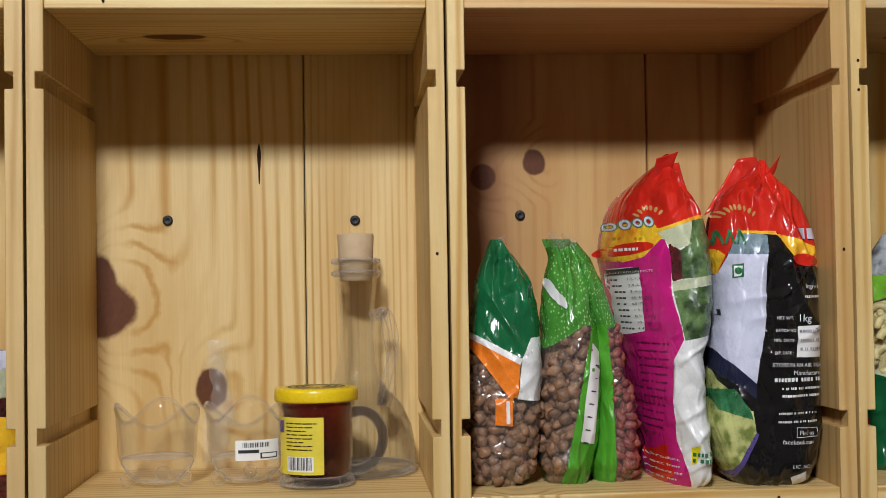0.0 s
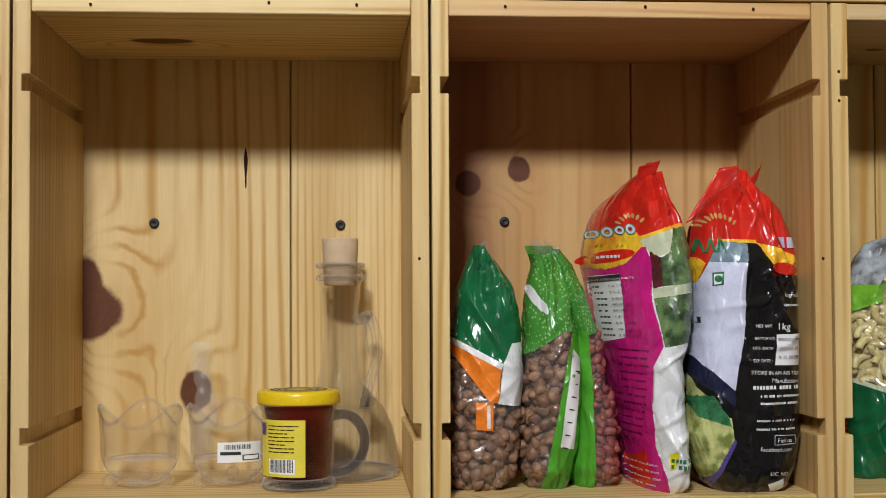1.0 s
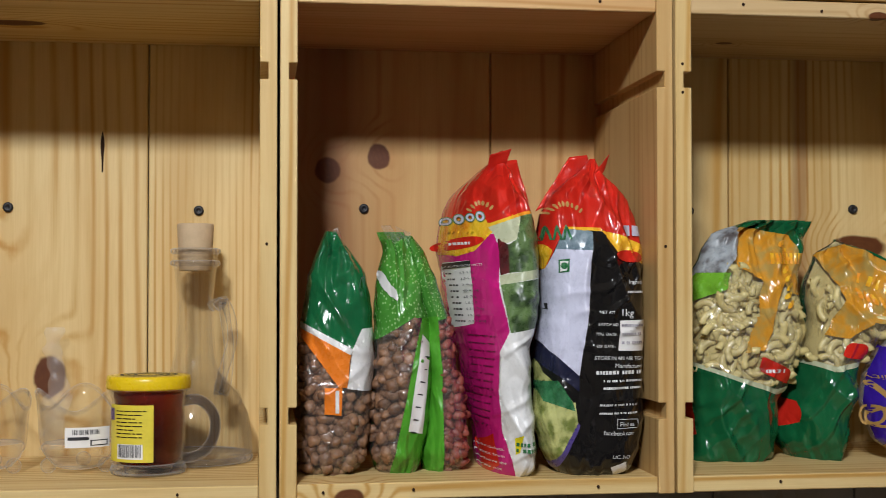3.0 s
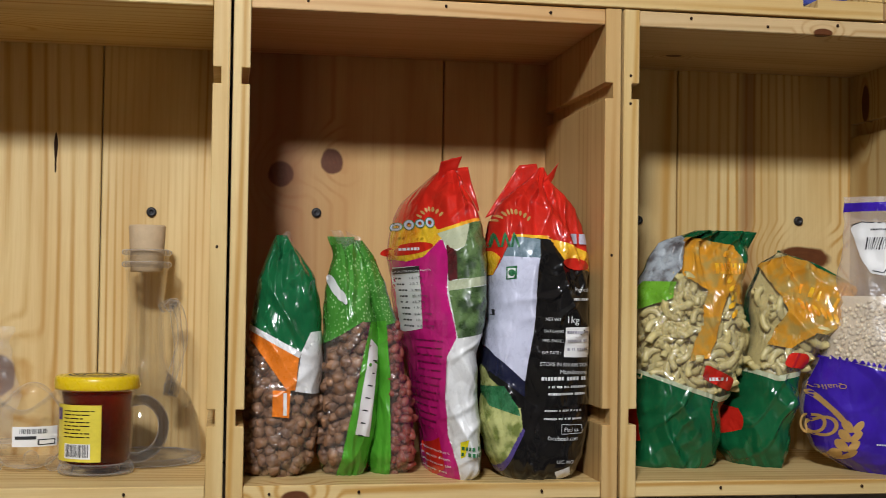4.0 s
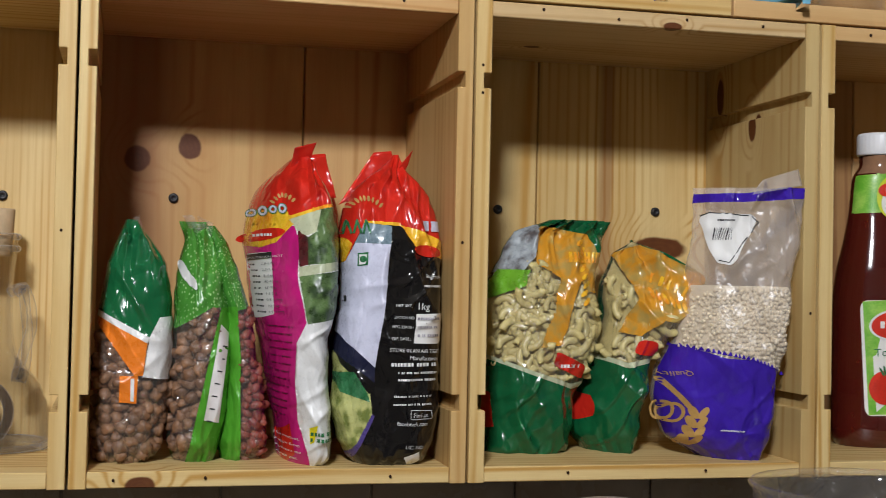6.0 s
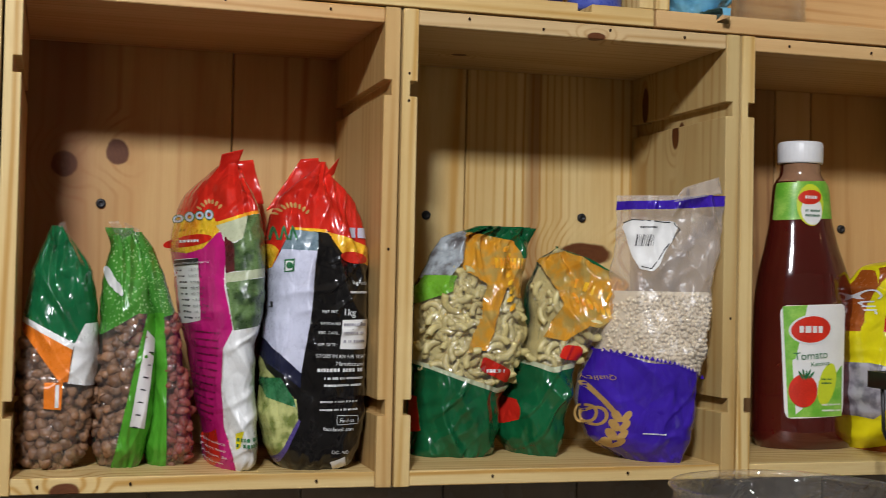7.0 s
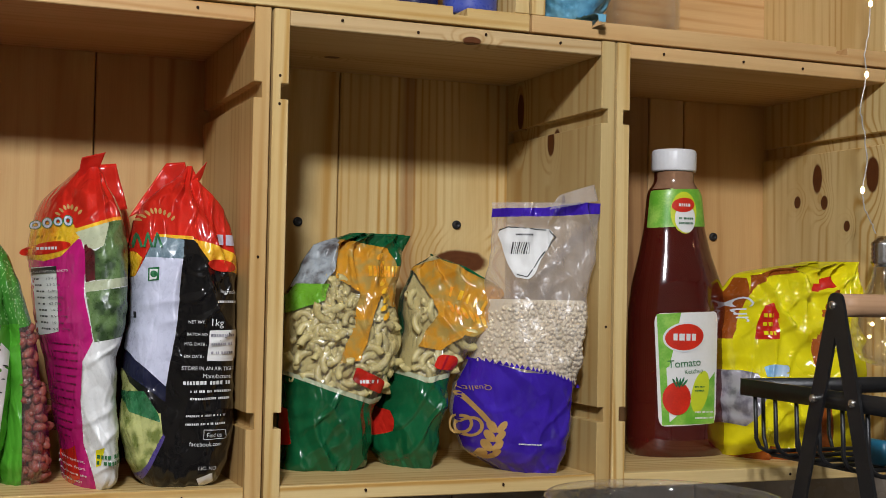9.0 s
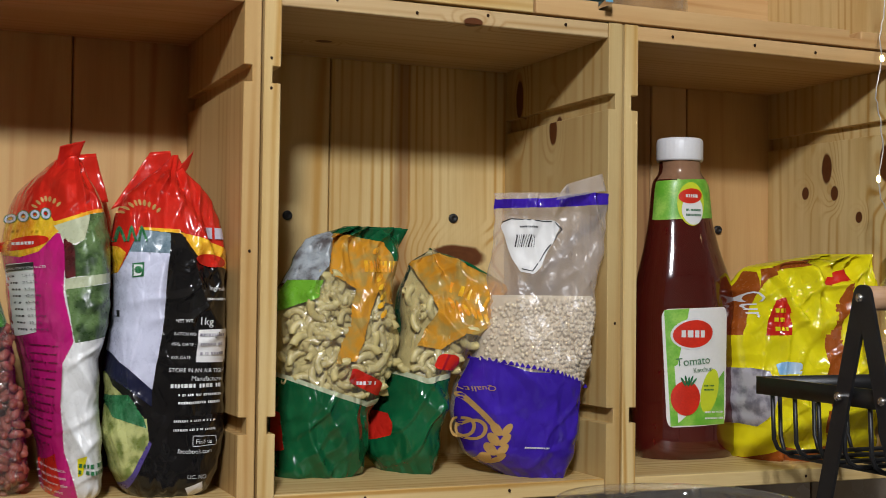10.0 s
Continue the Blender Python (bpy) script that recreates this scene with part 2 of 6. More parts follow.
S4R = pine("pine_many_knots", "z", knots=[((W - T, 0.145, 0.288), (0.05, 0.006, 0.007)), ((W - T, 0.11, 0.312), (0.05, 0.008, 0.017)),
                                          ((W - T, 0.098, 0.285), (0.05, 0.006, 0.008)), ((W - T, 0.06, 0.258), (0.05, 0.005, 0.006)), ((W - T, 0.02, 0.31), (0.05, 0.010, 0.018))], shift=1.9)
T1 = pine("pine_top_knot", "x", knots=[((0.10, 0.12, H - T), (0.028, 0.012, 0.03))], shift=0.4)
T3 = pine("pine_edge_knot", "x", rgb(0.60, 0.43, 0.22), rgb(0.46, 0.28, 0.11), knots=[((0.182, 0.0, H - T + 0.002), (0.009, 0.012, 0.004)), ((0.09, 0.13, H - T), (0.008, 0.006, 0.02))], shift=2.6)
BT2 = pine("pine_bottom_knot", "x", knots=[((0.056, 0.0, 0.002), (0.012, 0.02, 0.008))], shift=3.0)

c0 = crate(-2 * P + 0.0012, 0, "pale knotty pine crate holding snack packets", [(T, 0.15, GRAIN_UP), (0.1512, W - T, B3L)], GRAIN_UP, GRAIN_UP_B, GRAIN_WIDE, GRAIN_WIDE, [(0.085, 0.247), (0.296, 0.247)])
c1 = crate(-P + 0.0012, 0, "pine crate with large brown knots holding glassware", [(T, 0.2080, B1), (0.2092, W - T, B1R)], GRAIN_UP_B, GRAIN_UP, T1, GRAIN_WIDE, [(0.080, 0.247), (0.256, 0.245)])
c2 = crate(0.0012, 0, "reddish knotty pine crate packed with food bags", [(T, 0.2085, B2L), (0.2098, W - T, B2R)], GRAIN_UP, S2R, GRAIN_WIDE_B, BT2, [(0.084, 0.248)])
c3 = crate(P + 0.0012, 0, "pale pine crate with dark streak holding pasta bags", [(T, 0.1235, B3L), (0.1248, W - T, B3R)], GRAIN_UP, S3R, T3, GRAIN_WIDE, [(0.082, 0.248), (0.256, 0.251)])
c4 = crate(2 * P + 0.0012, 0, "knotty pine crate holding sauce and noodles", [(T, 0.159, B4L), (0.1602, 0.205, B2M), (0.2062, W - T, B2R)], GRAIN_UP, S4R, GRAIN_WIDE_B, GRAIN_WIDE, [(0.246, 0.249)])
pits(c1, [(W - 0.008, 0.207), (0.20, H - 0.005), (0.27, H - 0.006), (0.06, H - 0.008), (0.1, 0.006), (0.25, 0.008)])
pits(c2, [(0.06, H - 0.006), (0.175, H - 0.005), (0.265, H - 0.006), (W - 0.007, 0.206), (0.035, 0.007), (0.108, 0.008), (0.262, 0.007)])
pits(c3, [(0.06, H - 0.005), (0.195, H - 0.005), (0.27, H - 0.006), (0.13, H - 0.009), (W - 0.006, 0.15), (0.006, 0.36), (0.006, 0.336), (0.09, 0.008), (0.22, 0.008)])
pits(c4, [(0.05, H - 0.007), (0.14, H - 0.007), (0.21, H - 0.008), (0.2, 0.007)])


def lying_crate(x, label, back, groove, body):
    """A crate of the upper row, lying on its side: as wide as the others are high."""
    c = thing("lying_crate", (x, 0.0, H + 0.0016), label, "crate", "upper row of lying crates")
    L = 0.4155
    pts = [(0, 0), (L, 0), (L, T + 0.002), (0.3535, T + 0.002), (0.3535, 0.0085), (0.340, 0.0085), (0.340, T + 0.002), (0.0755, T + 0.002), (0.0755, 0.0085), (0.062, 0.0085), (0.062, T + 0.002), (0, T + 0.002)]
    part("bottom_board", prism(pts, 0.0, D), body, c, "", False)
    part("end_board", box(0, T, 0.001, D, T + 0.0025, W - T), GRAIN_UP, c, "", False)
    part("end_board", box(L - T, L, 0.001, D, T + 0.0025, W - T), GRAIN_UP, c, "", False)
    part("top_board", box(0, L, 0.0, D, W - T + 0.0005, W), body, c, "", False)
    for k, m in enumerate(back):
        a, b = T + 0.002, W - T
        h = (b - a) / len(back)
        part("back_plank", box(0.001, L - 0.001, D + 0.0004, D + 0.010, a + k * h, a + (k + 1) * h - 0.001, 0.001), m, c, "", False)
    return c


u0 = lying_crate(0.571 - 0.8355, "pine crate lying on top of the row", [GRAIN_WIDE, GRAIN_WIDE_B], 0, GRAIN_WIDE)
u1 = lying_crate(0.571 - 0.417, "pale pine crate holding blue bottles", [GRAIN_WIDE, GRAIN_WIDE], 0, GRAIN_WIDE)
u2 = lying_crate(0.572, "warm pine crate holding a glass jar", [GRAIN_WIDE_B, GRAIN_WIDE], 0, GRAIN_WIDE_B)
u3 = lying_crate(0.572 + 0.418, "pine crate at the end of the upper row", [GRAIN_WIDE, GRAIN_WIDE_B], 0, GRAIN_WIDE)

# ---- film, foil and food materials ----


def film(name, colour, rough=0.2, vary=0.06, second=None, scale=25.0, crinkle=0.42):
    """Printed plastic film, glossy and finely crinkled."""
    m, nt, bsdf = shader(name)
    place = node(nt, "ShaderNodeTexCoord").outputs["Object"]
    n = node(nt, "ShaderNodeTexNoise", ("Vector", place), ("Scale", scale), ("Detail", 5.0)).outputs[0]
    tall = vmath(nt, "MULTIPLY", place, (1.0, 0.8, 0.42))
    slant = node(nt, "ShaderNodeMapping", (0, place), (2, (0.3, 0.75, 0.2)), (3, (1.0, 0.7, 0.45))).outputs[0]
    big = node(nt, "ShaderNodeTexNoise", ("Vector", tall), ("Scale", 30.0), ("Detail", 1.5), ("Distortion", 0.9)).outputs[0]
    fine = node(nt, "ShaderNodeTexNoise", ("Vector", place), ("Scale", 260.0), ("Detail", 3.0)).outputs[0]
    other = rgb(*(second or [v * (1 - 3 * vary) for v in colour]))
    nt.links.new(blend(nt, remap(nt, n, 0.4, 0.66), rgb(*colour), other), bsdf.inputs["Base Color"])
    nt.links.new(remap(nt, fine, 0.2, 0.8, rough * 0.7, rough * 1.4), bsdf.inputs["Roughness"])
    bsdf.inputs["Specular IOR Level"].default_value = 0.55
    mid = node(nt, "ShaderNodeTexNoise", ("Vector", slant), ("Scale", 52.0), ("Detail", 1.0), ("Distortion", 1.2)).outputs[0]
    small = node(nt, "ShaderNodeTexNoise", ("Vector", slant), ("Scale", 120.0), ("Detail", 2.0), ("Distortion", 0.6)).outputs[0]
    ridges = [maths(nt, "ABSOLUTE", maths(nt, "SUBTRACT", v, 0.5)) for v in (big, mid, small)]
    h = maths(nt, "ADD", ridges[0], maths(nt, "MULTIPLY", ridges[1], 0.65))
    h = maths(nt, "ADD", h, maths(nt, "MULTIPLY", ridges[2], 0.16))
    h = maths(nt, "ADD", h, maths(nt, "MULTIPLY", fine, 0.012))
    b = node(nt, "ShaderNodeBump", ("Height", h), ("Strength", crinkle * 1.25), ("Distance", 0.006))
    nt.links.new(b.outputs[0], bsdf.inputs["Normal"])
    return m


def speckled(name, colour, dots, scale=420.0):
    m = film(name, colour)
    nt = m.node_tree
    bsdf = nt.nodes["Principled BSDF"]
    place = node(nt, "ShaderNodeTexCoord").outputs["Object"]
    v = node(nt, "ShaderNodeTexVoronoi", ("Vector", vmath(nt, "MULTIPLY", place, (1, 0.5, 0.6))), ("Scale", scale)).outputs["Distance"]
    old = bsdf.inputs["Base Color"].links[0].from_socket
    nt.links.new(blend(nt, remap(nt, v, 0.34, 0.2), old, rgb(*dots)), bsdf.inputs["Base Color"])
    return m


def clear(name, tint=(1, 1, 1), haze=0.035, haze_colour=(0.8, 0.78, 0.75), gloss=0.11, sheen=0.10, relief=0.010):
    """Thin see-through film."""
    m, nt, bsdf = shader(name)
    place = node(nt, "ShaderNodeTexCoord").outputs["Object"]
    big = node(nt, "ShaderNodeTexNoise", ("Vector", place), ("Scale", 44.0), ("Detail", 1.5), ("Distortion", 1.5)).outputs[0]
    big = maths(nt, "ABSOLUTE", maths(nt, "SUBTRACT", big, 0.5))
    b = node(nt, "ShaderNodeBump", ("Height", big), ("Strength", 0.9), ("Distance", relief))
    see = node(nt, "ShaderNodeBsdfTransparent", (0, rgb(*tint)))
    shine = node(nt, "ShaderNodeBsdfGlossy", (0, rgb(1, 1, 1)), ("Roughness", gloss), ("Normal", b.outputs[0]))
    milk = node(nt, "ShaderNodeBsdfDiffuse", (0, rgb(*haze_colour)))
    edge = maths(nt, "POWER", node(nt, "ShaderNodeLayerWeight", (0, 0.5), ("Normal", b.outputs[0])).outputs["Facing"], 4.0)
    base = node(nt, "ShaderNodeMixShader", (0, haze), (1, see.outputs[0]), (2, milk.outputs[0]))
    top = node(nt, "ShaderNodeMixShader", (0, maths(nt, "MULTIPLY_ADD", edge, 0.5, sheen)), (1, base.outputs[0]), (2, shine.outputs[0]))
    nt.links.new(top.outputs[0], nt.nodes["Material Output"].inputs[0])
    return m


def glass(name, tint=(1, 1, 1), see=0.97, rough=0.0, cloud=0.12, rim=0.75):
    """Clear glass that lets light pass on to what stands behind it; cloud paints its edges bright."""
    m, nt, bsdf = shader(name)
    place = node(nt, "ShaderNodeTexCoord").outputs["Object"]
    n = node(nt, "ShaderNodeTexNoise", ("Vector", place), ("Scale", 70.0), ("Detail", 2.0)).outputs[0]
    b = node(nt, "ShaderNodeBump", ("Height", n), ("Strength", 0.10), ("Distance", 0.004)).outputs[0]
    a = node(nt, "ShaderNodeBsdfTransparent", (0, rgb(*[0.985 * v for v in tint])))
    g = node(nt, "ShaderNodeBsdfGlass", (0, rgb(*tint)), ("Roughness", rough), ("IOR", 1.46), ("Normal", b))
    mix = node(nt, "ShaderNodeMixShader", (0, see), (1, g.outputs[0]), (2, a.outputs[0]))
    polish = node(nt, "ShaderNodeBsdfGlossy", (0, rgb(1, 1, 1)), ("Roughness", 0.02), ("Normal", b))
    # Diffuse white at grazing edges: bright rim lines painted in, not refracted.
    bright_edge = node(nt, "ShaderNodeBsdfTranslucent", (0, rgb(*[0.9 * v for v in tint])))
    white = node(nt, "ShaderNodeBsdfDiffuse", (0, rgb(*[0.9 * v for v in tint])))
    body = node(nt, "ShaderNodeMixShader", (0, 0.5), (1, bright_edge.outputs[0]), (2, white.outputs[0]))
    shine = node(nt, "ShaderNodeMixShader", (0, cloud), (1, polish.outputs[0]), (2, body.outputs[0]))
    edge = maths(nt, "POWER", node(nt, "ShaderNodeLayerWeight", (0, 0.5), ("Normal", b)).outputs["Facing"], 2.4)
    top = node(nt, "ShaderNodeMixShader", (0, maths(nt, "MULTIPLY_ADD", edge, rim, 0.03)), (1, mix.outputs[0]), (2, shine.outputs[0]))
    nt.links.new(top.outputs[0], nt.nodes["Material Output"].inputs[0])
    return m


CLEAR = clear("clear_film")
FROST = clear("frosted_film", (1.0, 0.99, 0.98), 0.24, (0.70, 0.65, 0.62), 0.32, 0.035, 0.004)
GLASS = glass("clear_glass")
WHITE = film("white_film", (0.78, 0.78, 0.76), 0.3, 0.04)
PAPER = plain("white_paper", (0.80, 0.79, 0.76), 0.6, vary=0.03)
INK = plain("black_ink", (0.02, 0.02, 0.022), 0.5)
WHITE_INK = plain("white_ink", (0.75, 0.75, 0.73), 0.5, vary=0.03)
GOLD = plain("gold_ink", (0.55, 0.33, 0.10), 0.4, vary=0.1)
RED = film("red_film", (0.62, 0.022, 0.012), 0.15)
YELLOW = film("yellow_film", (0.85, 0.52, 0.03), 0.25, second=(0.78, 0.28, 0.02), scale=45)
MAGENTA = film("magenta_film", (0.56, 0.012, 0.19), 0.2)
BLACK = film("black_film", (0.007, 0.0065, 0.007), 0.13)
LAVENDER = film("pale_lavender_film", (0.60, 0.61, 0.74), 0.3, 0.04)
SLATE = film("slate_blue_film", (0.10, 0.16, 0.20), 0.25, second=(0.25, 0.33, 0.37), scale=18)
NAVY = film("navy_film", (0.012, 0.014, 0.04), 0.2)
CAULI = film("cauliflower_print", (0.52, 0.53, 0.20), 0.3, second=(0.18, 0.22, 0.05), scale=95)
LEAF = film("leaf_print", (0.02, 0.13, 0.045), 0.25, second=(0.05, 0.22, 0.09), scale=80)
STALKS = film("vegetable_print", (0.12, 0.20, 0.07), 0.3, second=(0.03, 0.06, 0.02), scale=90)
CREAM = film("cream_print", (0.52, 0.54, 0.36), 0.3, second=(0.42, 0.46, 0.30))
MAROON = film("maroon_print", (0.10, 0.012, 0.015), 0.3, second=(0.03, 0.01, 0.01), scale=70)
DARKGREEN = film("dark_green_film", (0.008, 0.125, 0.042), 0.13)
BRIGHTGREEN = film("bright_green_film", (0.075, 0.32, 0.025), 0.2)
LEAFGREEN = speckled("speckled_green_film", (0.065, 0.27, 0.035), (0.28, 0.50, 0.19))
SEEDGREEN = speckled("seeded_green_film", (0.055, 0.235, 0.03), (0.28, 0.50, 0.17), 620.0)
ORANGE = film("orange_film", (0.82, 0.21, 0.02), 0.28)
PASTA_ORANGE = film("orange_print", (0.60, 0.27, 0.022), 0.15, second=(0.40, 0.27, 0.07), scale=70)
PASTA_GREEN = film("bag_green_film", (0.006, 0.105, 0.036), 0.14)
PURPLE = film("purple_film", (0.047, 0.015, 0.37), 0.14)
NOODLE_YELLOW = film("acid_yellow_film", (0.82, 0.72, 0.01), 0.15)
NOODLE_BROWN = film("russet_film", (0.36, 0.085, 0.012), 0.22)
SILVER = film("silver_print", (0.42, 0.40, 0.44), 0.2, second=(0.16, 0.15, 0.18), scale=70)
BLUE = film("sky_blue_print", (0.20, 0.45, 0.72), 0.3, second=(0.6, 0.65, 0.7))
VIOLET = film("violet_film", (0.09, 0.06, 0.25), 0.3)
GREY_GREEN = film("faded_mushroom_print", (0.36, 0.40, 0.42), 0.3, second=(0.10, 0.09, 0.09), scale=60)
LIMEGREEN = film("lime_print", (0.16, 0.42, 0.03), 0.3)


def food(name, colour, second, rough=0.5, stain=0.4):
    """Dry food whose pieces differ in tone."""
    m, nt, bsdf = shader(name)
    rnd = node(nt, "ShaderNodeObjectInfo").outputs["Random"]
    isl = node(nt, "ShaderNodeNewGeometry").outputs["Random Per Island"]
    place = node(nt, "ShaderNodeTexCoord").outputs["Object"]
    n = node(nt, "ShaderNodeTexNoise", ("Vector", place), ("Scale", 260.0), ("Detail", 4.0)).outputs[0]
    f = maths(nt, "FRACT", maths(nt, "ADD", rnd, isl))
    c = blend(nt, f, rgb(*colour), rgb(*second))
    c = blend(nt, remap(nt, n, 0.45, 0.75, 0.0, stain), c, rgb(*[v * 0.45 for v in second]))
    nt.links.new(c, bsdf.inputs["Base Color"])
    bsdf.inputs["Roughness"].default_value = rough
    b = node(nt, "ShaderNodeBump", ("Height", n), ("Strength", 0.6), ("Distance", 0.0015))
    nt.links.new(b.outputs[0], bsdf.inputs["Normal"])
    return m


CHICKPEA = food("brown_chickpea", (0.30, 0.155, 0.078), (0.14, 0.068, 0.034))
CHICKPEA_PALE = food("tan_chickpea", (0.40, 0.215, 0.115), (0.21, 0.10, 0.054))
PEANUT = food("red_peanut", (0.30, 0.075, 0.05), (0.18, 0.04, 0.027))
PASTA = food("macaroni", (0.62, 0.53, 0.235), (0.55, 0.45, 0.18), 0.35, 0.06)
LENTIL = food("white_lentil", (0.86, 0.76, 0.56), (0.76, 0.63, 0.43), 0.5, 0.1)

# ---- bags ----


class Bag:
    """A soft filled bag. rows: height, left, right, half depth, in millimetres; yc: depth of its middle."""

    def __init__(self, name, rows, yc, label, category, group="", seed=1.0, wrinkle=1.0, edge=2.3, tilt=0.0, skew=0.0):
        r = np.array(rows, float) / 1000
        zz = np.linspace(r[0, 0], r[-1, 0], 241)
        cols = [np.interp(zz, r[:, 0], r[:, k]) for k in (1, 2, 3)]
        ker = np.hanning(15) / np.hanning(15).sum()
        cols = [np.convolve(np.pad(c, 7, mode="edge"), ker, mode="valid") for c in cols]
        wob = np.array([noise.noise((seed * 3.1, z * 38, 0)) + 0.6 * noise.noise((seed * 1.7, z * 90, 2)) for z in zz]) * 0.0019 * wrinkle
        self.z, self.l, self.r, self.h = zz, cols[0] + wob, cols[1] + wob[::-1], cols[2]
        self.yc, self.seed, self.wrinkle, self.edge, self.tilt, self.skew = yc, seed, wrinkle, edge, tilt, skew
        self.axis, self.printed = (r[:, 1].min() + r[:, 2].max()) / 2, []
        self.base = Vector(((r[0, 1] + r[0, 2]) / 2, yc, T))
        self.thing = thing(name, self.base, label, category, group)

    def mid(self, z, x=None):
        """Depth of the middle at a place, for a bag that leans back or stands turned."""
        return self.yc + self.tilt * (z - T) + (self.skew * (x - self.axis) if x is not None else 0.0)

    def at(self, z):
        l, r, h = (np.interp(z, self.z, v) for v in (self.l, self.r, self.h))
        return (l + r) / 2, max((r - l) / 2, 0.001), h

    def crease(self, x, z, cx, hw):
        s = self.seed
        w = noise.noise((x * 14 + s, z * 9, s)) * 0.03
        soft = noise.noise((x * 20 + s, z * 9, s)) * 0.0032
        a = 1 - abs(noise.noise((x * 34 + z * 13 + w * 20 + s, z * 9 - x * 6, s * 2)))
        b = 1 - abs(noise.noise((x * 40 - z * 34 + w * 30, z * 12 + x * 22 + s, s * 3)))
        f = max(0.0, (z - self.z[0]) / (self.z[-1] - self.z[0]) - 0.62) / 0.38
        fold = 1 - abs(noise.noise((x * 85 + s, z * 16 + s, s * 4)))
        soft += f * 0.0036 * max(fold - 0.55, 0) * 2.2
        # pleats that run up to the seal, and gathers above the foot
        u = (x - cx) / max(hw, 0.012)
        g = max(0.0, 1 - (z - self.z[0]) / 0.045)
        pleat = abs((u * 1.7 + 0.9 * noise.noise((u * 1.3 + s, z * 14, s * 5)) + s) % 1.0 - 0.5) * 2
        gather = abs((u * 2.3 + 1.2 * noise.noise((u * 1.5 - s, z * 22, s * 6)) + s * 0.7) % 1.0 - 0.5) * 2
        soft += f * min(1.0, hw / 0.02) * 0.0058 * (pleat - 0.5) + g * 0.0034 * (gather - 0.5)
        return self.wrinkle * (1 + 0.6 * f) * (soft + 0.0042 * max(a - 0.72, 0) * 3.5 + 0.0020 * max(b - 0.75, 0) * 4)

    def front(self, x, z, lift=0.0):
        """Depth of the front face over x and z."""
        cx, hw, h = self.at(z)
        s = min(abs((x - cx) / hw), 1.0)
        e = self.edge
        return self.mid(z, x) - h * (1 - s ** e) ** (1 / e) - self.crease(x, z, cx, hw) * (1 - s ** 6) - lift

    def skin(self, zones, default, back, nu=230, nv=200):
        """Mesh the bag and share its faces out among named, printed zones: (name, material, polygon, label)."""
        e = self.edge
        th = np.linspace(0, 2 * math.pi, nu, endpoint=False)
        self.printed = [poly for _, mat, poly, _ in zones if mat not in (CLEAR, FROST)]
        zs = np.linspace(self.z[0], self.z[-1], nv)
        cs = np.sign(np.cos(th)) * np.abs(np.cos(th)) ** (2 / e)
        mids = np.array([self.at(z) for z in zs])
        X = (mids[:, :1] + mids[:, 1:2] * cs[None]).ravel()
        Z = np.repeat(zs, nu)
        q = np.tile(np.sin(th), nv)
        # move points close to a printed edge onto it, so that prints end in clean lines
        best = np.full(len(X), 0.0009)
        nx, nz = X.copy(), Z.copy()
        for _, _, poly, _ in zones:
            for (x0, z0), (x1, z1) in zip(poly, poly[1:] + poly[:1]):
                ax, az, dx, dz = x0 / 1000, z0 / 1000, (x1 - x0) / 1000, (z1 - z0) / 1000
                t = np.clip(((X - ax) * dx + (Z - az) * dz) / max(dx * dx + dz * dz, 1e-12), 0, 1)
                fx, fz = ax + t * dx, az + t * dz
                d = np.hypot(X - fx, Z - fz)
                hit = (d < best) & (q > 0.12)
                nx[hit], nz[hit], best[hit] = fx[hit], fz[hit], d[hit]
        nz = np.clip(nz, self.z[0], self.z[-1])
        pts = []
        for x, z, s in zip(nx.tolist(), nz.tolist(), q.tolist()):
            pts.append((x, self.front(x, z) if s > 0 else self.mid(z, x) + self.at(z)[2] * abs(s) ** (2 / e), z))
        P3 = np.array(pts)
        idx = np.arange(nu * nv).reshape(nv, nu)
        quads = np.stack([idx[:-1], np.roll(idx, -1, 1)[:-1], np.roll(idx, -1, 1)[1:], idx[1:]], -1).reshape(-1, 4)
        mid = P3[quads].mean(1)
        isfront = np.tile(np.sin(th + math.pi / nu) > 0, nv - 1)
        zone = np.where(isfront, 0, 1)
        for n, (_, _, poly, _) in enumerate(zones):
            zone[inside(mid[:, 0] * 1000, mid[:, 2] * 1000, poly) & isfront] = n + 2
        names = [default, back] + [(a, b, d) for a, b, _, d in zones]
        low = idx[0][::-1].tolist()
        made = {}
        for n, (name, mat, label) in enumerate(names):
            made[n] = [q for q in quads[zone == n].tolist()]
        for n, (name, mat, label) in enumerate(names):
            faces = made[n]
            if n == 1:
                faces = faces + [low]
            if not faces:
                continue
            used = sorted({v for f in faces for v in f})
            remap_v = {v: i for i, v in enumerate(used)}
            me = bpy.data.meshes.new(name)
            me.from_pydata([tuple(Vector(pts[v]) - self.base) for v in used], [], [[remap_v[v] for v in f] for f in faces])
            mesh_part(name, me, mat, self.thing, label)

    def local(self, x, z, lift):
        return Vector((x, self.front(x, z, lift), z)) - self.base

    def patch(self, name, corners, mat, label="", lift=0.0006, n=14, parent=None):
        """A flat printed piece laid on the front; corners in mm: top left, top right, bottom right, bottom left."""
        a, b, c, d = (Vector((x, z)) / 1000 for x, z in corners)
        bm = bmesh.new()
        g = [[bm.verts.new(self.local(*(a.lerp(b, i / n).lerp(d.lerp(c, i / n), j / n)), lift)) for i in range(n + 1)] for j in range(n + 1)]
        for j in range(n):
            for i in range(n):
                bm.faces.new((g[j][i], g[j + 1][i], g[j + 1][i + 1], g[j][i + 1]))
        return part(name, bm, mat, parent or self.thing, label)

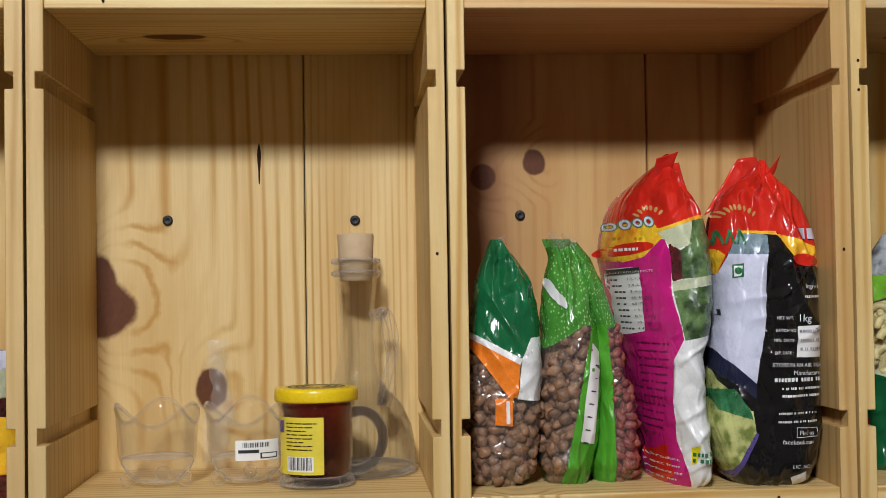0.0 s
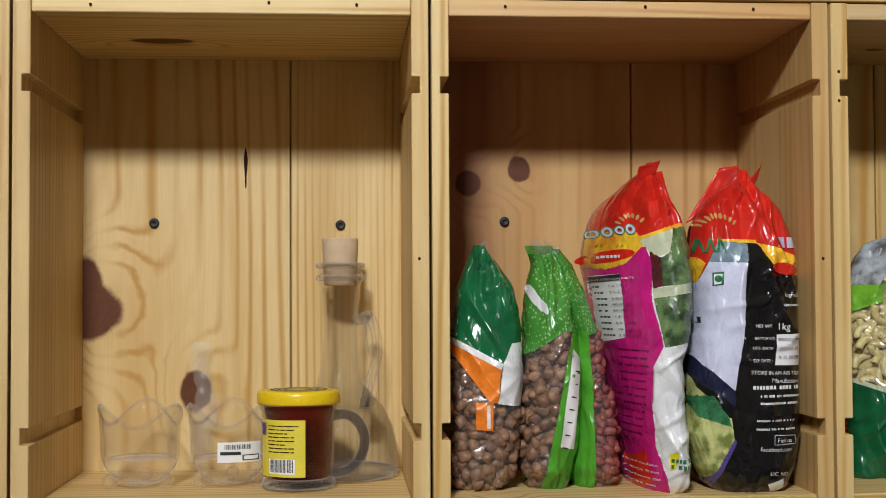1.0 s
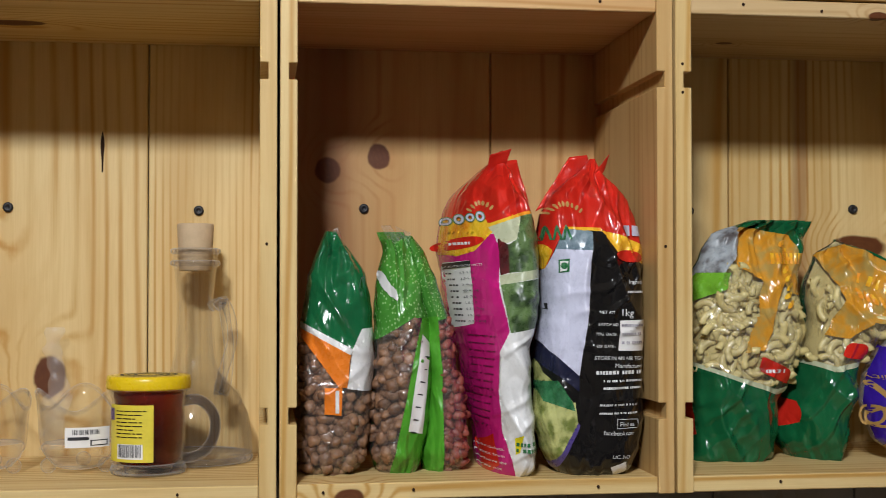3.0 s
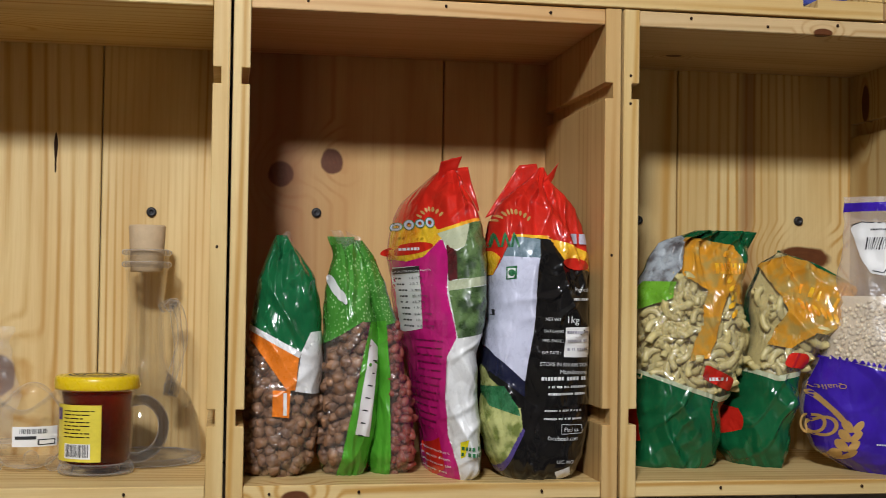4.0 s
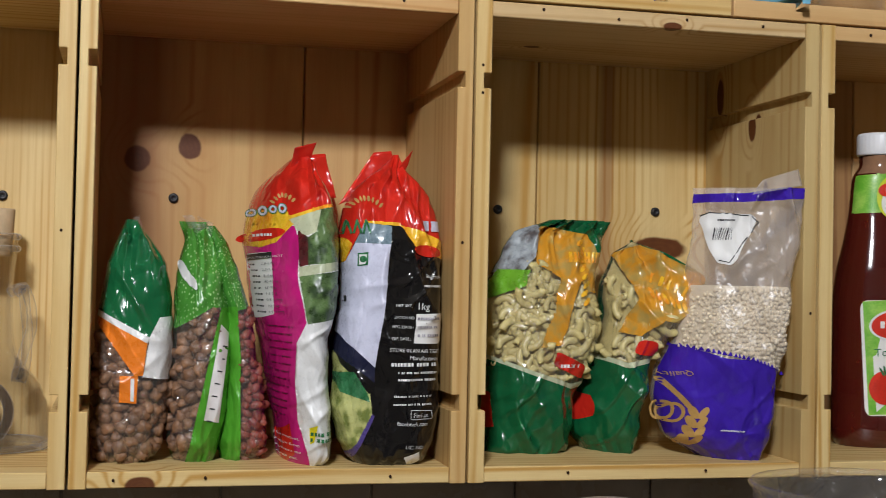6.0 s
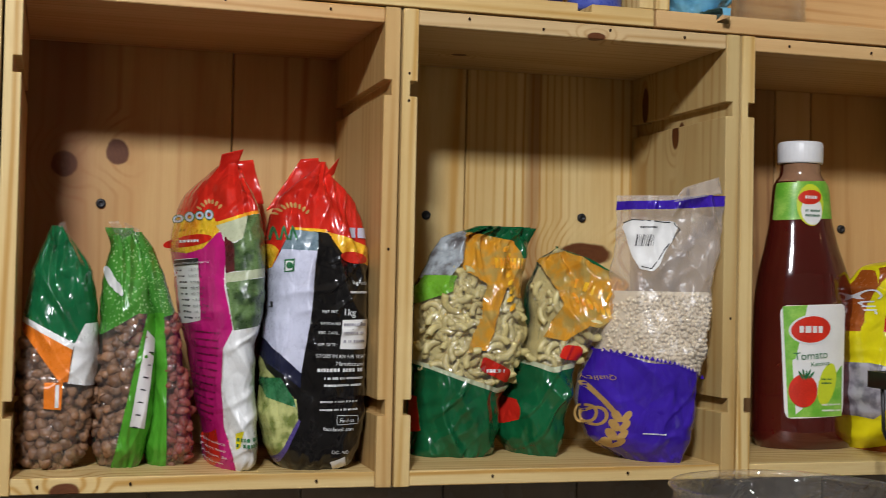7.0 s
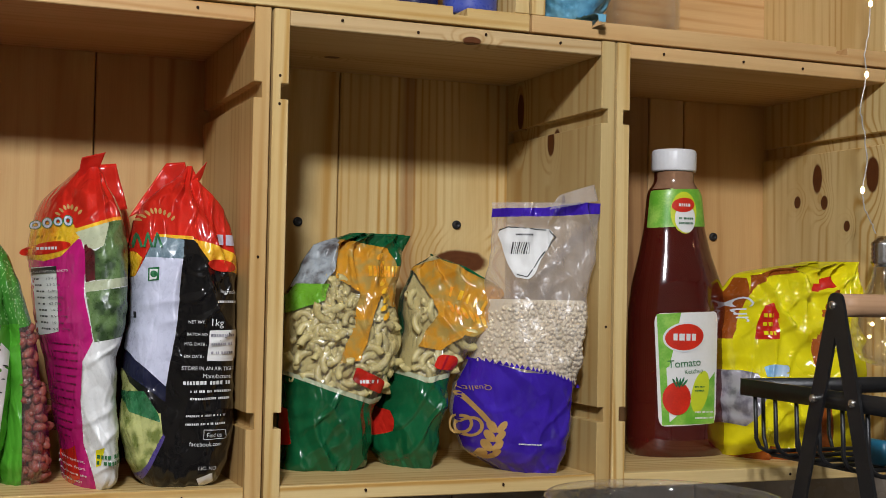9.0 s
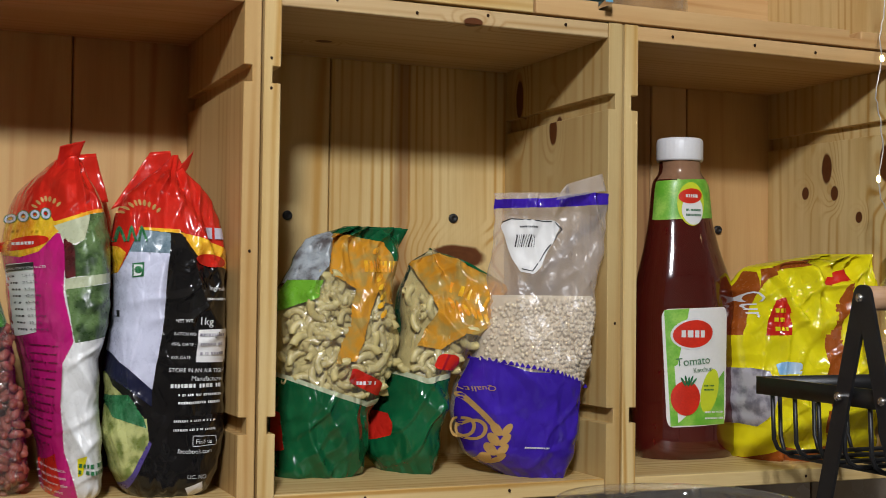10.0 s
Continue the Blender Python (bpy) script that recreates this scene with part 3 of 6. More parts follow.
    def disc(self, name, centre, rx, rz, mat, label="", lift=0.0006, inner=0.0, parent=None, turn=0.0):
        """An oval or ring laid on the front."""
        bm = bmesh.new()
        rings = []
        for k in np.linspace(inner, 1, 7):
            ring = []
            for a in np.linspace(0, 2 * math.pi, 28, endpoint=False):
                u, v = rx * k * math.cos(a), rz * k * math.sin(a)
                x, z = centre[0] + u * math.cos(turn) - v * math.sin(turn), centre[1] + u * math.sin(turn) + v * math.cos(turn)
                ring.append(bm.verts.new(self.local(x / 1000, z / 1000, lift)))
            rings.append(ring)
        for p, q in zip(rings, rings[1:]):
            for i in range(28):
                j = (i + 1) % 28
                bm.faces.new((p[i], q[i], q[j], p[j]))
        return part(name, bm, mat, parent or self.thing, label)

    def rounded(self, name, corners, mat, label="", lift=0.0008, parent=None, soft=0.3):
        """A printed patch with rounded corners; corners in mm as for a patch."""
        a, b, c, d = (Vector(p) for p in corners)
        bm = bmesh.new()
        n, g = 26, []
        for j in range(n + 1):
            row = []
            for i in range(n + 1):
                x, z = 2 * i / n - 1, 2 * j / n - 1
                dx, dz = max(0.0, abs(x) - 1 + soft), max(0.0, abs(z) - 1 + soft)
                if dx and dz:
                    q = max(dx, dz) / math.hypot(dx, dz)
                    x, z = math.copysign(1 - soft + dx * q, x), math.copysign(1 - soft + dz * q, z)
                u, v = 0.5 + x / 2, 0.5 + z / 2
                p = a.lerp(b, u).lerp(d.lerp(c, u), v) / 1000
                row.append(bm.verts.new(self.local(p.x, p.y, lift)))
            g.append(row)
        for j in range(n):
            for i in range(n):
                bm.faces.new((g[j][i], g[j + 1][i], g[j + 1][i + 1], g[j][i + 1]))
        return part(name, bm, mat, parent or self.thing, label)

    def stroke(self, name, line, width, mat, label="", lift=0.0007, parent=None):
        """A painted line on the front, through points in mm."""
        pts = [Vector(p) for p in line]
        fine = []
        for p, q in zip(pts, pts[1:]):
            fine += [p.lerp(q, k / 8) for k in range(8)]
        fine.append(pts[-1])
        bm = bmesh.new()
        rows = []
        for i, p in enumerate(fine):
            d = (fine[min(i + 1, len(fine) - 1)] - fine[max(i - 1, 0)]).normalized()
            o = Vector((-d.y, d.x)) * width / 2
            rows.append([bm.verts.new(self.local(*((p + o * s) / 1000), lift)) for s in (-1, 0, 1)])
        for p, q in zip(rows, rows[1:]):
            for k in (0, 1):
                bm.faces.new((p[k], p[k + 1], q[k + 1], q[k]))
        return part(name, bm, mat, parent or self.thing, label)

    def words(self, text, at, height, mat, turn=0.0, lift=0.0017, parent=None, name="lettering"):
        me = letters(text, height / 1000)
        c, s = math.cos(turn), math.sin(turn)
        for v in me.vertices:
            x, z = at[0] / 1000 + v.co.x * c - v.co.y * s, at[1] / 1000 + v.co.x * s + v.co.y * c
            v.co = self.local(x, z, lift)
        return mesh_part(name, me, mat, parent or self.thing, "", False)

    def bars(self, name, x0, x1, zs, height, mat, seed=0, parent=None, label="", gap=2.2):
        """Rows of small bars in place of writing that cannot be read."""
        rnd = random.Random(seed)
        bm = bmesh.new()
        for z in zs:
            x = x0
            while x < x1 - 1:
                w = min(rnd.uniform(0.45, 1.0) * max(height, 1.2), x1 - x)
                n = max(1, int(w))
                g = [[bm.verts.new(self.local((x + w * i / n) / 1000, (z + dz) / 1000, 0.0017)) for i in range(n + 1)] for dz in (height / 2, -height / 2)]
                for i in range(n):
                    bm.faces.new((g[0][i], g[1][i], g[1][i + 1], g[0][i + 1]))
                x += w + (1.0 if rnd.random() < 0.16 else 0.25) * max(height, 1.2)
        return part(name, bm, mat, parent or self.thing, label)


def letters(text, size):
    cu = bpy.data.curves.new("lettering", "FONT")
    cu.body, cu.size, cu.resolution_u = text, size * 1.4, 3
    ob = new("lettering", cu)
    dg = bpy.context.evaluated_depsgraph_get()
    me = bpy.data.meshes.new_from_object(ob.evaluated_get(dg))
    bpy.data.objects.remove(ob)
    bpy.data.curves.remove(cu)
    me.materials.clear()
    return me


def inside(x, z, poly):
    """Which points lie in a polygon."""
    hit = np.zeros(len(x), bool)
    n = len(poly)
    for i in range(n):
        (x0, z0), (x1, z1) = poly[i], poly[(i + 1) % n]
        if z0 == z1:
            continue
        hit ^= ((z0 > z) != (z1 > z)) & (x < (x1 - x0) * (z - z0) / (z1 - z0) + x0)
    return hit


def bean_mesh(name, size, beak, rnd):
    bm = bmesh.new()
    bmesh.ops.create_icosphere(bm, subdivisions=2, radius=1)
    k = [rnd.uniform(0.82, 1.12) for _ in range(3)]
    off = Vector((rnd.uniform(0, 50), rnd.uniform(0, 50), rnd.uniform(0, 50)))
    for v in bm.verts:
        c = v.co.normalized()
        r = 1 + 0.36 * noise.noise(c * 1.5 + off) + 0.62 * (0.28 - abs(noise.noise(c * 2.4 - off)))
        r += beak * max(c.z - 0.75, 0) * 2.2 - 0.18 * max(0, 0.35 - abs(c.x)) * (c.y > 0.2)
        v.co = Vector((c.x * k[0], c.y * k[1], c.z * k[2])) * r * size
    me = bpy.data.meshes.new(name)
    bm.to_mesh(me)
    bm.free()
    me.shade_smooth()
    return me


def peanut_mesh(name, size):
    bm = bmesh.new()
    bmesh.ops.create_icosphere(bm, subdivisions=2, radius=1)
    for v in bm.verts:
        c = v.co.normalized()
        v.co = Vector((c.x * 0.72, c.y * 0.72, c.z * 1.25)) * size * (1 + 0.06 * noise.noise(c * 3))
    me = bpy.data.meshes.new(name)
    bm.to_mesh(me)
    bm.free()
    me.shade_smooth()
    return me


def elbow_mesh(name, bend, tube_r, turn, sides=9, steps=9):
    """One elbow of macaroni: a bent, hollow tube."""
    bm = bmesh.new()
    rings = []
    for inner in (0, 1):
        for i in range(steps + 1):
            a = turn * (i / steps - 0.5)
            c, o = Vector((bend * math.cos(a) - bend * 0.7, 0, bend * math.sin(a))), Vector((math.cos(a), 0, math.sin(a)))
            r = tube_r * (0.62 if inner else 1.0)
            rings.append([bm.verts.new(c + r * (math.cos(t) * o + math.sin(t) * Vector((0, 1, 0)))) for t in (2 * math.pi * k / sides for k in range(sides))])
    n = steps + 1
    order = list(range(n)) + list(range(2 * n - 1, n - 1, -1)) + [0]
    for p, q in zip(order, order[1:]):
        for k in range(sides):
            bm.faces.new((rings[p][k], rings[p][(k + 1) % sides], rings[q][(k + 1) % sides], rings[q][k]))
    bmesh.ops.recalc_face_normals(bm, faces=bm.faces)
    me = bpy.data.meshes.new(name)
    bm.to_mesh(me)
    bm.free()
    me.shade_smooth()
    return me


def fill(bag, name, meshes, mat, pitch, zone, sink, seed, core, joined=False, deep=0.55, flat=False):
    """Lay pieces behind the clear front of a bag, where zone (a polygon in mm) shows them, over a core of the same food."""
    rnd = random.Random(seed)
    for me in meshes:
        if not me.materials:
            me.materials.append(mat)
    zlo, zhi = min(p[1] for p in zone) / 1000, max(p[1] for p in zone) / 1000
    spots = []
    for layer in (0, 1):
        z, odd = zlo, layer
        while z < zhi:
            cx, hw, h = bag.at(z)
            x = cx - hw + pitch * (0.5 if odd % 2 else 0.2)
            while x < cx + hw:
                px, pz = x + rnd.uniform(-0.36, 0.36) * pitch, z + rnd.uniform(-0.36, 0.36) * pitch
                ccx, chw, ch = bag.at(pz)
                if abs(px - ccx) < chw * 0.95 - (0.0045 if flat else 0.001) and ch > sink * 1.5 and pz > bag.z[0] + 0.004 and inside(np.array([px * 1000]), np.array([pz * 1000]), zone)[0] and not any(inside(np.array([px * 1000]), np.array([pz * 1000]), h)[0] for h in bag.printed):
                    y = bag.front(px, pz) + sink + layer * pitch * deep
                    turn = Euler((rnd.uniform(-0.4, 0.4), rnd.uniform(0, 6.28), rnd.uniform(-0.4, 0.4))) if flat else Euler([rnd.uniform(0, 6.28) for _ in range(3)])
                    spots.append(((px, y, pz), turn, rnd.uniform(0.86, 1.12), rnd.choice(meshes)))
                x += pitch
            z += pitch * 0.87
            odd += 1
    if joined:
        vs, fs = [], []
        for at, turn, k, me in spots:
            m = Matrix.LocRotScale(Vector(at) - bag.base, turn, (k, k, k))
            o = len(vs)
            vs += [tuple(m @ v.co) for v in me.vertices]
            fs += [[o + i for i in p.vertices] for p in me.polygons]
        me = bpy.data.meshes.new(name)
        me.from_pydata(vs, [], fs)
        mesh_part(name, me, mat, bag.thing)["kind"] = "stuff"
    else:
        for at, turn, k, me in spots:
            ob = new(name, me)
            ob.parent = bag.thing
            ob.matrix_basis = Matrix.LocRotScale(Vector(at) - bag.base, turn, (k, k, k))
    # the food behind the outer layer
    zs = np.linspace(max(zlo, bag.z[0] + 0.006), zhi, 26)
    bm = bmesh.new()
    rings = []
    for z in zs:
        cx, hw, h = bag.at(z)
        ring = []
        for a in np.linspace(0, 2 * math.pi, 40, endpoint=False):
            c, q = math.cos(a), math.sin(a)
            x = cx + max(hw - 0.003, 0.001) * c
            y = bag.front(x, z) + sink + pitch * core if q > 0 else bag.mid(z, x) + max(h - 0.004, 0.0) * abs(q)
            y = min(y, bag.mid(z, x) + max(h - 0.003, 0.0005))
            ring.append(bm.verts.new(Vector((x, y, z)) - bag.base))
        rings.append(ring)
    for p, q in zip(rings, rings[1:]):
        for i in range(40):
            j = (i + 1) % 40
            bm.faces.new((p[i], p[j], q[j], q[i]))
    bm.faces.new(rings[0][::-1])
    bm.faces.new(rings[-1])
    part("filling", bm, mat, bag.thing)


BAGS = {}
rnd = random.Random(5)
CHICK_MESHES = [bean_mesh("chickpea", 0.0054, b, rnd) for b in (0.5, 0.8, 0.35, 0.6, 0.45, 0.7)]
PEANUT_MESHES = [peanut_mesh("peanut", s) for s in (0.0048, 0.0053)]
ELBOWS = [elbow_mesh("macaroni_elbow", b, 0.0035, t) for b, t in ((0.0108, 2.3), (0.0120, 2.0), (0.0098, 2.7))]
LENTIL_MESHES = []
for s in (0.0021, 0.0024):
    bmx = bmesh.new()
    bmesh.ops.create_icosphere(bmx, subdivisions=1, radius=1)
    for v in bmx.verts:
        v.co = Vector((v.co.x, v.co.y * 0.8, v.co.z * 1.15)) * s
    mex = bpy.data.meshes.new("lentil")
    bmx.to_mesh(mex)
    bmx.free()
    mex.shade_smooth()
    LENTIL_MESHES.append(mex)

# dark green bag of chickpeas
b = Bag("chickpea_bag", [(7, 26, 59, 16), (21, 17, 73, 34), (40, 17, 77, 38), (69, 17, 81, 38), (117, 17, 83, 36), (147, 21, 82, 30), (181, 26, 77, 20), (200, 32, 66, 9), (220, 41, 51, 1)], 0.075, "half-clear bag of brown chickpeas with green printed top", "food bag", "bags of dry food", 1.3)
BAGS["chick"] = b
b.skin([
    ("green_print", DARKGREEN, [(6.0, 228.0), (87.0, 231.0), (89.0, 139.0), (63.0, 120.0), (20.0, 143.0), (8.0, 149.0)], "dark green printed film"),
    ("side_print", STALKS, [(6.0, 200.0), (27.0, 192.0), (29.0, 176.0), (24.0, 143.0), (6.0, 150.0)], "dark vegetable picture on the side"),
    ("orange_stripe", ORANGE, [(10.0, 144.0), (19.0, 139.0), (61.0, 116.0), (58.0, 88.0), (51.0, 88.0)], "orange printed stripe"),
    ("white_print", WHITE, [(63.0, 121.0), (71.0, 137.0), (85.0, 138.0), (87.0, 83.0), (58.0, 87.0)], "white printed corner"),
    ("white_line", WHITE, [(10.0, 148.0), (20.0, 143.0), (63.0, 120.0), (61.0, 115.0), (19.0, 138.0), (10.0, 143.0)], "thin white printed line"),
], ("clear_front", CLEAR, "clear plastic film"), ("clear_back", CLEAR, "clear plastic film"))
lab = b.patch("brand_label", [(39.0, 88.0), (54.0, 88.0), (53.0, 65.0), (39.0, 66.0)], ORANGE, "small orange label")
b.patch("brand_mark", [(48.0, 86.0), (51.0, 86.0), (51.0, 67.0), (48.0, 67.0)], WHITE_INK, "white mark", 0.0009, 6, lab)
b.stroke("top_fold", [(41.0, 207.0), (47.0, 195.0), (49.0, 181.0), (58.0, 176.0)], 2.0, DARKGREEN, "", 0.001)
fill(b, "chickpea", CHICK_MESHES, CHICKPEA, 0.0099, [(3.0, 146.0), (51.0, 119.0), (86.0, 118.0), (89.0, 1.0), (8.0, 2.0)], 0.0060, 3, 0.75)

# light green bag of chickpeas with a folded seam
b = Bag("chickpea_bag", [(7, 88, 117, 16), (30, 79, 124, 34), (60, 81, 131, 36), (94, 82, 134, 36), (138, 84, 132, 32), (177, 84, 125, 22), (202, 90, 117, 10), (220, 85, 109, 1)], 0.075, "half-clear bag of tan chickpeas with speckled green top", "food bag", "bags of dry food", 2.7)
BAGS["greenA"] = b
b.skin([
    ("green_print", LEAFGREEN, [(67.0, 229.0), (133.0, 232.0), (136.0, 139.0), (122.0, 146.0), (114.0, 146.0), (82.0, 126.0), (70.0, 123.0)], "speckled light green film"),
    ("green_seam", BRIGHTGREEN, [(122.0, 146.0), (138.0, 146.0), (142.0, 1.0), (93.0, 3.0), (98.0, 30.0), (116.0, 120.0)], "folded bright green seam"),
    ("clear_tail", CLEAR, [(77.0, 231.0), (116.0, 232.0), (109.0, 215.0), (102.0, 211.0), (97.0, 214.0), (87.0, 212.0), (77.0, 216.0)], "twisted clear film"),
], ("clear_front", CLEAR, "clear plastic film"), ("clear_back", BRIGHTGREEN, "green printed film"))
lab = b.patch("paper_strip", [(122.0, 132.0), (130.0, 124.0), (122.0, 48.0), (109.0, 51.0)], PAPER, "white strip with small print")
for k in range(7):
    b.patch("print_line", [(x + 0.5, z - 0.0) for x, z in [(124.0, 114.0), (128.0, 113.0), (128.0, 112.0), (123.0, 113.0)]] if k == 0 else
            [(x - 2.0 * k, z - 10.5 * k) for x, z in [(124.0, 114.0), (128.0, 113.0), (128.0, 112.0), (123.0, 113.0)]], INK, "", 0.0009, 3, lab)
# plain ovals that stand in for large white script
b.disc("script_stroke", (90.0, 177.0), 3.2, 10, WHITE_INK, "white oval in place of script", 0.0020, 0.0, None, 0.35)
b.disc("script_stroke", (94.0, 171.0), 2.6, 8, WHITE_INK, "white oval in place of script", 0.0020, 0.0, None, 0.35)
b.disc("script_stroke", (98.0, 167.0), 2.2, 6.5, WHITE_INK, "white oval in place of script", 0.0020, 0.0, None, 0.35)
fill(b, "chickpea", CHICK_MESHES, CHICKPEA_PALE, 0.0102, [(66.0, 123.0), (116.0, 146.0), (127.0, 139.0), (114.0, 101.0), (102.0, 1.0), (69.0, -1.0)], 0.0062, 4, 0.75)

# light green bag of peanuts
b = Bag("peanut_bag", [(5, 128, 159, 16), (29, 122, 167, 34), (59, 126, 165, 36), (94, 128, 159, 36), (138, 125, 150, 32), (178, 118, 139, 22), (203, 112, 128, 10), (217, 109, 118, 2)], 0.085, "half-clear bag of red peanuts with rolled green top", "food bag", "bags of dry food", 3.9)
BAGS["greenB"] = b
b.skin([
    ("green_print", SEEDGREEN, [(104.0, 225.0), (157.0, 227.0), (159.0, 143.0), (147.0, 146.0), (135.0, 143.0), (124.0, 138.0), (107.0, 138.0)], "speckled light green film"),
    ("green_seam", BRIGHTGREEN, [(114.0, 146.0), (136.0, 147.0), (140.0, 101.0), (140.0, 72.0), (142.0, 2.0), (118.0, -0.0)], "bright green seam"),
], ("clear_front", CLEAR, "clear plastic film"), ("clear_back", BRIGHTGREEN, "green printed film"))
fill(b, "peanut", PEANUT_MESHES, PEANUT, 0.0088, [(134.0, 145.0), (154.0, 145.0), (171.0, 69.0), (172.0, -1.0), (140.0, 2.0), (139.0, 72.0)], 0.005, 5, 0.75)

# magenta bag of flour
b = Bag("flour_bag", [(0, 184, 202, 38), (17, 179, 217, 66), (38, 176, 219, 74), (68, 171, 216, 75), (93, 167, 215, 76), (118, 163, 214, 78), (139, 155, 219, 80), (169, 152, 222, 78), (205, 147, 222, 74), (230, 148, 219, 64), (256, 159, 209, 46), (276, 180, 203, 22), (292, 199, 193, 4)], 0.095, "magenta and white flour bag with crumpled red top", "flour bag", "bags of dry food", 5.2, 1.2, 2.2, 0.0, -1.0)
BAGS["pink"] = b
b.skin([
    ("magenta_panel", MAGENTA, [(124.0, 223.0), (181.0, 217.0), (184.0, 203.0), (183.0, 171.0), (190.0, 135.0), (183.0, 118.0), (183.0, 87.0), (187.0, 51.0), (203.0, -4.0), (122.0, -18.0)], "magenta printed film"),
    ("white_edge", WHITE, [(124.0, 223.0), (141.0, 222.0), (144.0, 180.0), (124.0, 181.0)], "white printed edge"),
    ("red_top", RED, [(125.0, 323.0), (240.0, 307.0), (229.0, 239.0), (206.0, 235.0), (177.0, 225.0), (175.0, 231.0), (124.0, 234.0)], "red printed film"),
    ("yellow_band", YELLOW, [(124.0, 234.0), (175.0, 231.0), (180.0, 219.0), (167.0, 203.0), (156.0, 199.0), (124.0, 207.0)], "yellow and orange printed band"),
    ("yellow_line", YELLOW, [(177.0, 226.0), (206.0, 236.0), (228.0, 239.0), (228.0, 237.0), (206.0, 233.0), (177.0, 223.0)], "thin yellow line"),
    ("cream_picture", CREAM, [(177.0, 223.0), (202.0, 232.0), (197.0, 212.0), (188.0, 208.0), (183.0, 213.0)], "cream printed picture"),
    ("stalk_picture", STALKS, [(202.0, 232.0), (229.0, 237.0), (228.0, 187.0), (191.0, 184.0), (190.0, 207.0), (197.0, 212.0)], "printed green vegetable stalks"),
    ("maroon_picture", MAROON, [(183.0, 213.0), (190.0, 208.0), (191.0, 184.0), (184.0, 182.0)], "dark maroon printed picture"),
    ("pale_band", CREAM, [(184.0, 182.0), (228.0, 189.0), (228.0, 182.0), (184.0, 174.0)], "pale printed band"),
    ("basket_picture", STALKS, [(184.0, 174.0), (228.0, 181.0), (228.0, 146.0), (220.0, 139.0), (191.0, 134.0), (189.0, 143.0)], "dark green printed picture"),
], ("white_panel", WHITE, "white printed film"), ("back_panel", MAGENTA, "magenta printed film"), 250, 230)
FIGURES = ("1.5-1.7g", "2.5-2.7g", "3-4mg", "40-45mg", "65-70g", "1.5-2.0", "0.5-0.7mg", "10-12g", "4.4-4.6mg")
lab = b.patch("nutrition_table", [(149.0, 194.0), (164.0, 195.0), (167.0, 141.0), (156.0, 136.0)], PAPER, "white nutrition table with black rules", 0.0012, 26)
b.patch("table_head", [(149.0, 193.0), (164.0, 195.0), (164.0, 190.0), (150.0, 188.0)], INK, "", 0.0030, 26, lab)
b.words("NUTRITION FACTS", (150.0, 189.0), 1.8, WHITE_INK, 0.08, 0.0048, lab)
for k in range(9):
    b.patch("row_rule", [(x + 0.75 * k, z - 5.2 * k) for x, z in [(151.0, 182.0), (164.0, 184.0), (164.0, 184.0), (151.0, 182.0)]], INK, "", 0.0042, 22, lab)
    b.words(FIGURES[k], (157.2 + 0.75 * k, 183.6 - 5.2 * k), 1.9, INK, 0.1, 0.0048, lab)
    b.bars("row_name", 151.2 + 0.75 * k, 156.0 + 0.75 * k, [184.0 - 5.2 * k], 1.5, INK, 200 + k, lab)
for k in range(13):
    z = 131.0 - 6.4 * k
    b.bars("small_print", 164.0 + 0.9 * k * (k < 6), 180.0, [z], 1.1, MAROON, 40 + k)
red = b.patch("red_notice", [(176.0, 37.0), (182.0, 48.0), (186.0, 22.0), (180.0, 9.0)], RED, "red notice box with white words", 0.0022, 20)
for k, w in enumerate(("s product.", "pect from", "where the", "was not")):
    b.words(w, (175.0 + 0.7 * k, 34.0 - 5.6 * k), 2.3, WHITE_INK, 0.09, 0.0042, red)
b.patch("yellow_flash", [(195.0, 47.0), (201.0, 50.0), (199.0, 35.0), (196.0, 33.0)], NOODLE_YELLOW, "small yellow flash")
b.bars("dark_mark", 196.0, 220.0, [42.0, 37.0], 3, LEAF, 9)
rib = b.disc("red_ribbon", (157.0, 210.0), 17, 5.0, RED, "red oval ribbon", 0.0008, 0.0, None, 0.18)
b.bars("ribbon_mark", 151.0, 164.0, [210.0], 2.4, WHITE_INK, 11, rib)
for k in range(4):
    loop = b.disc("brand_loop", (151.0 + 7.0 * k, 231.0 + 0.6 * k), 3.5, 4.2 + 0.8 * (k % 2), LEAF, "dark green outlined brand loop", 0.0014, 0.30)
    b.disc("loop_fill", (151.0 + 7.0 * k, 231.0 + 0.6 * k), 2.8, 3.5 + 0.8 * (k % 2), LAVENDER, "", 0.0020, 0.52, loop)
for k in range(7):
    b.disc("wheat_grain", (165.0 + 2.6 * k, 239.0 + 6 * math.sin(k * 0.5)), 1.0, 2.3, GOLD, "", 0.0009, 0.0, None, 0.9 - 0.25 * k)

# a second bag stands behind it
b = Bag("flour_bag", [(14, 192, 240, 14), (60, 188, 246, 17), (200, 188, 247, 17), (235, 190, 244, 12), (262, 198, 236, 6), (281, 208, 228, 1)], 0.189, "magenta flour bag with red top behind another", "flour bag", "bags of dry food", 6.1, 0.7)
b.skin([("red_top", RED, [(150, 212), (300, 205), (300, 300), (150, 300)], "red printed film")], ("front_panel", MAROON, "dark maroon printed film"), ("back_panel", MAGENTA, "magenta film"), 110, 100)

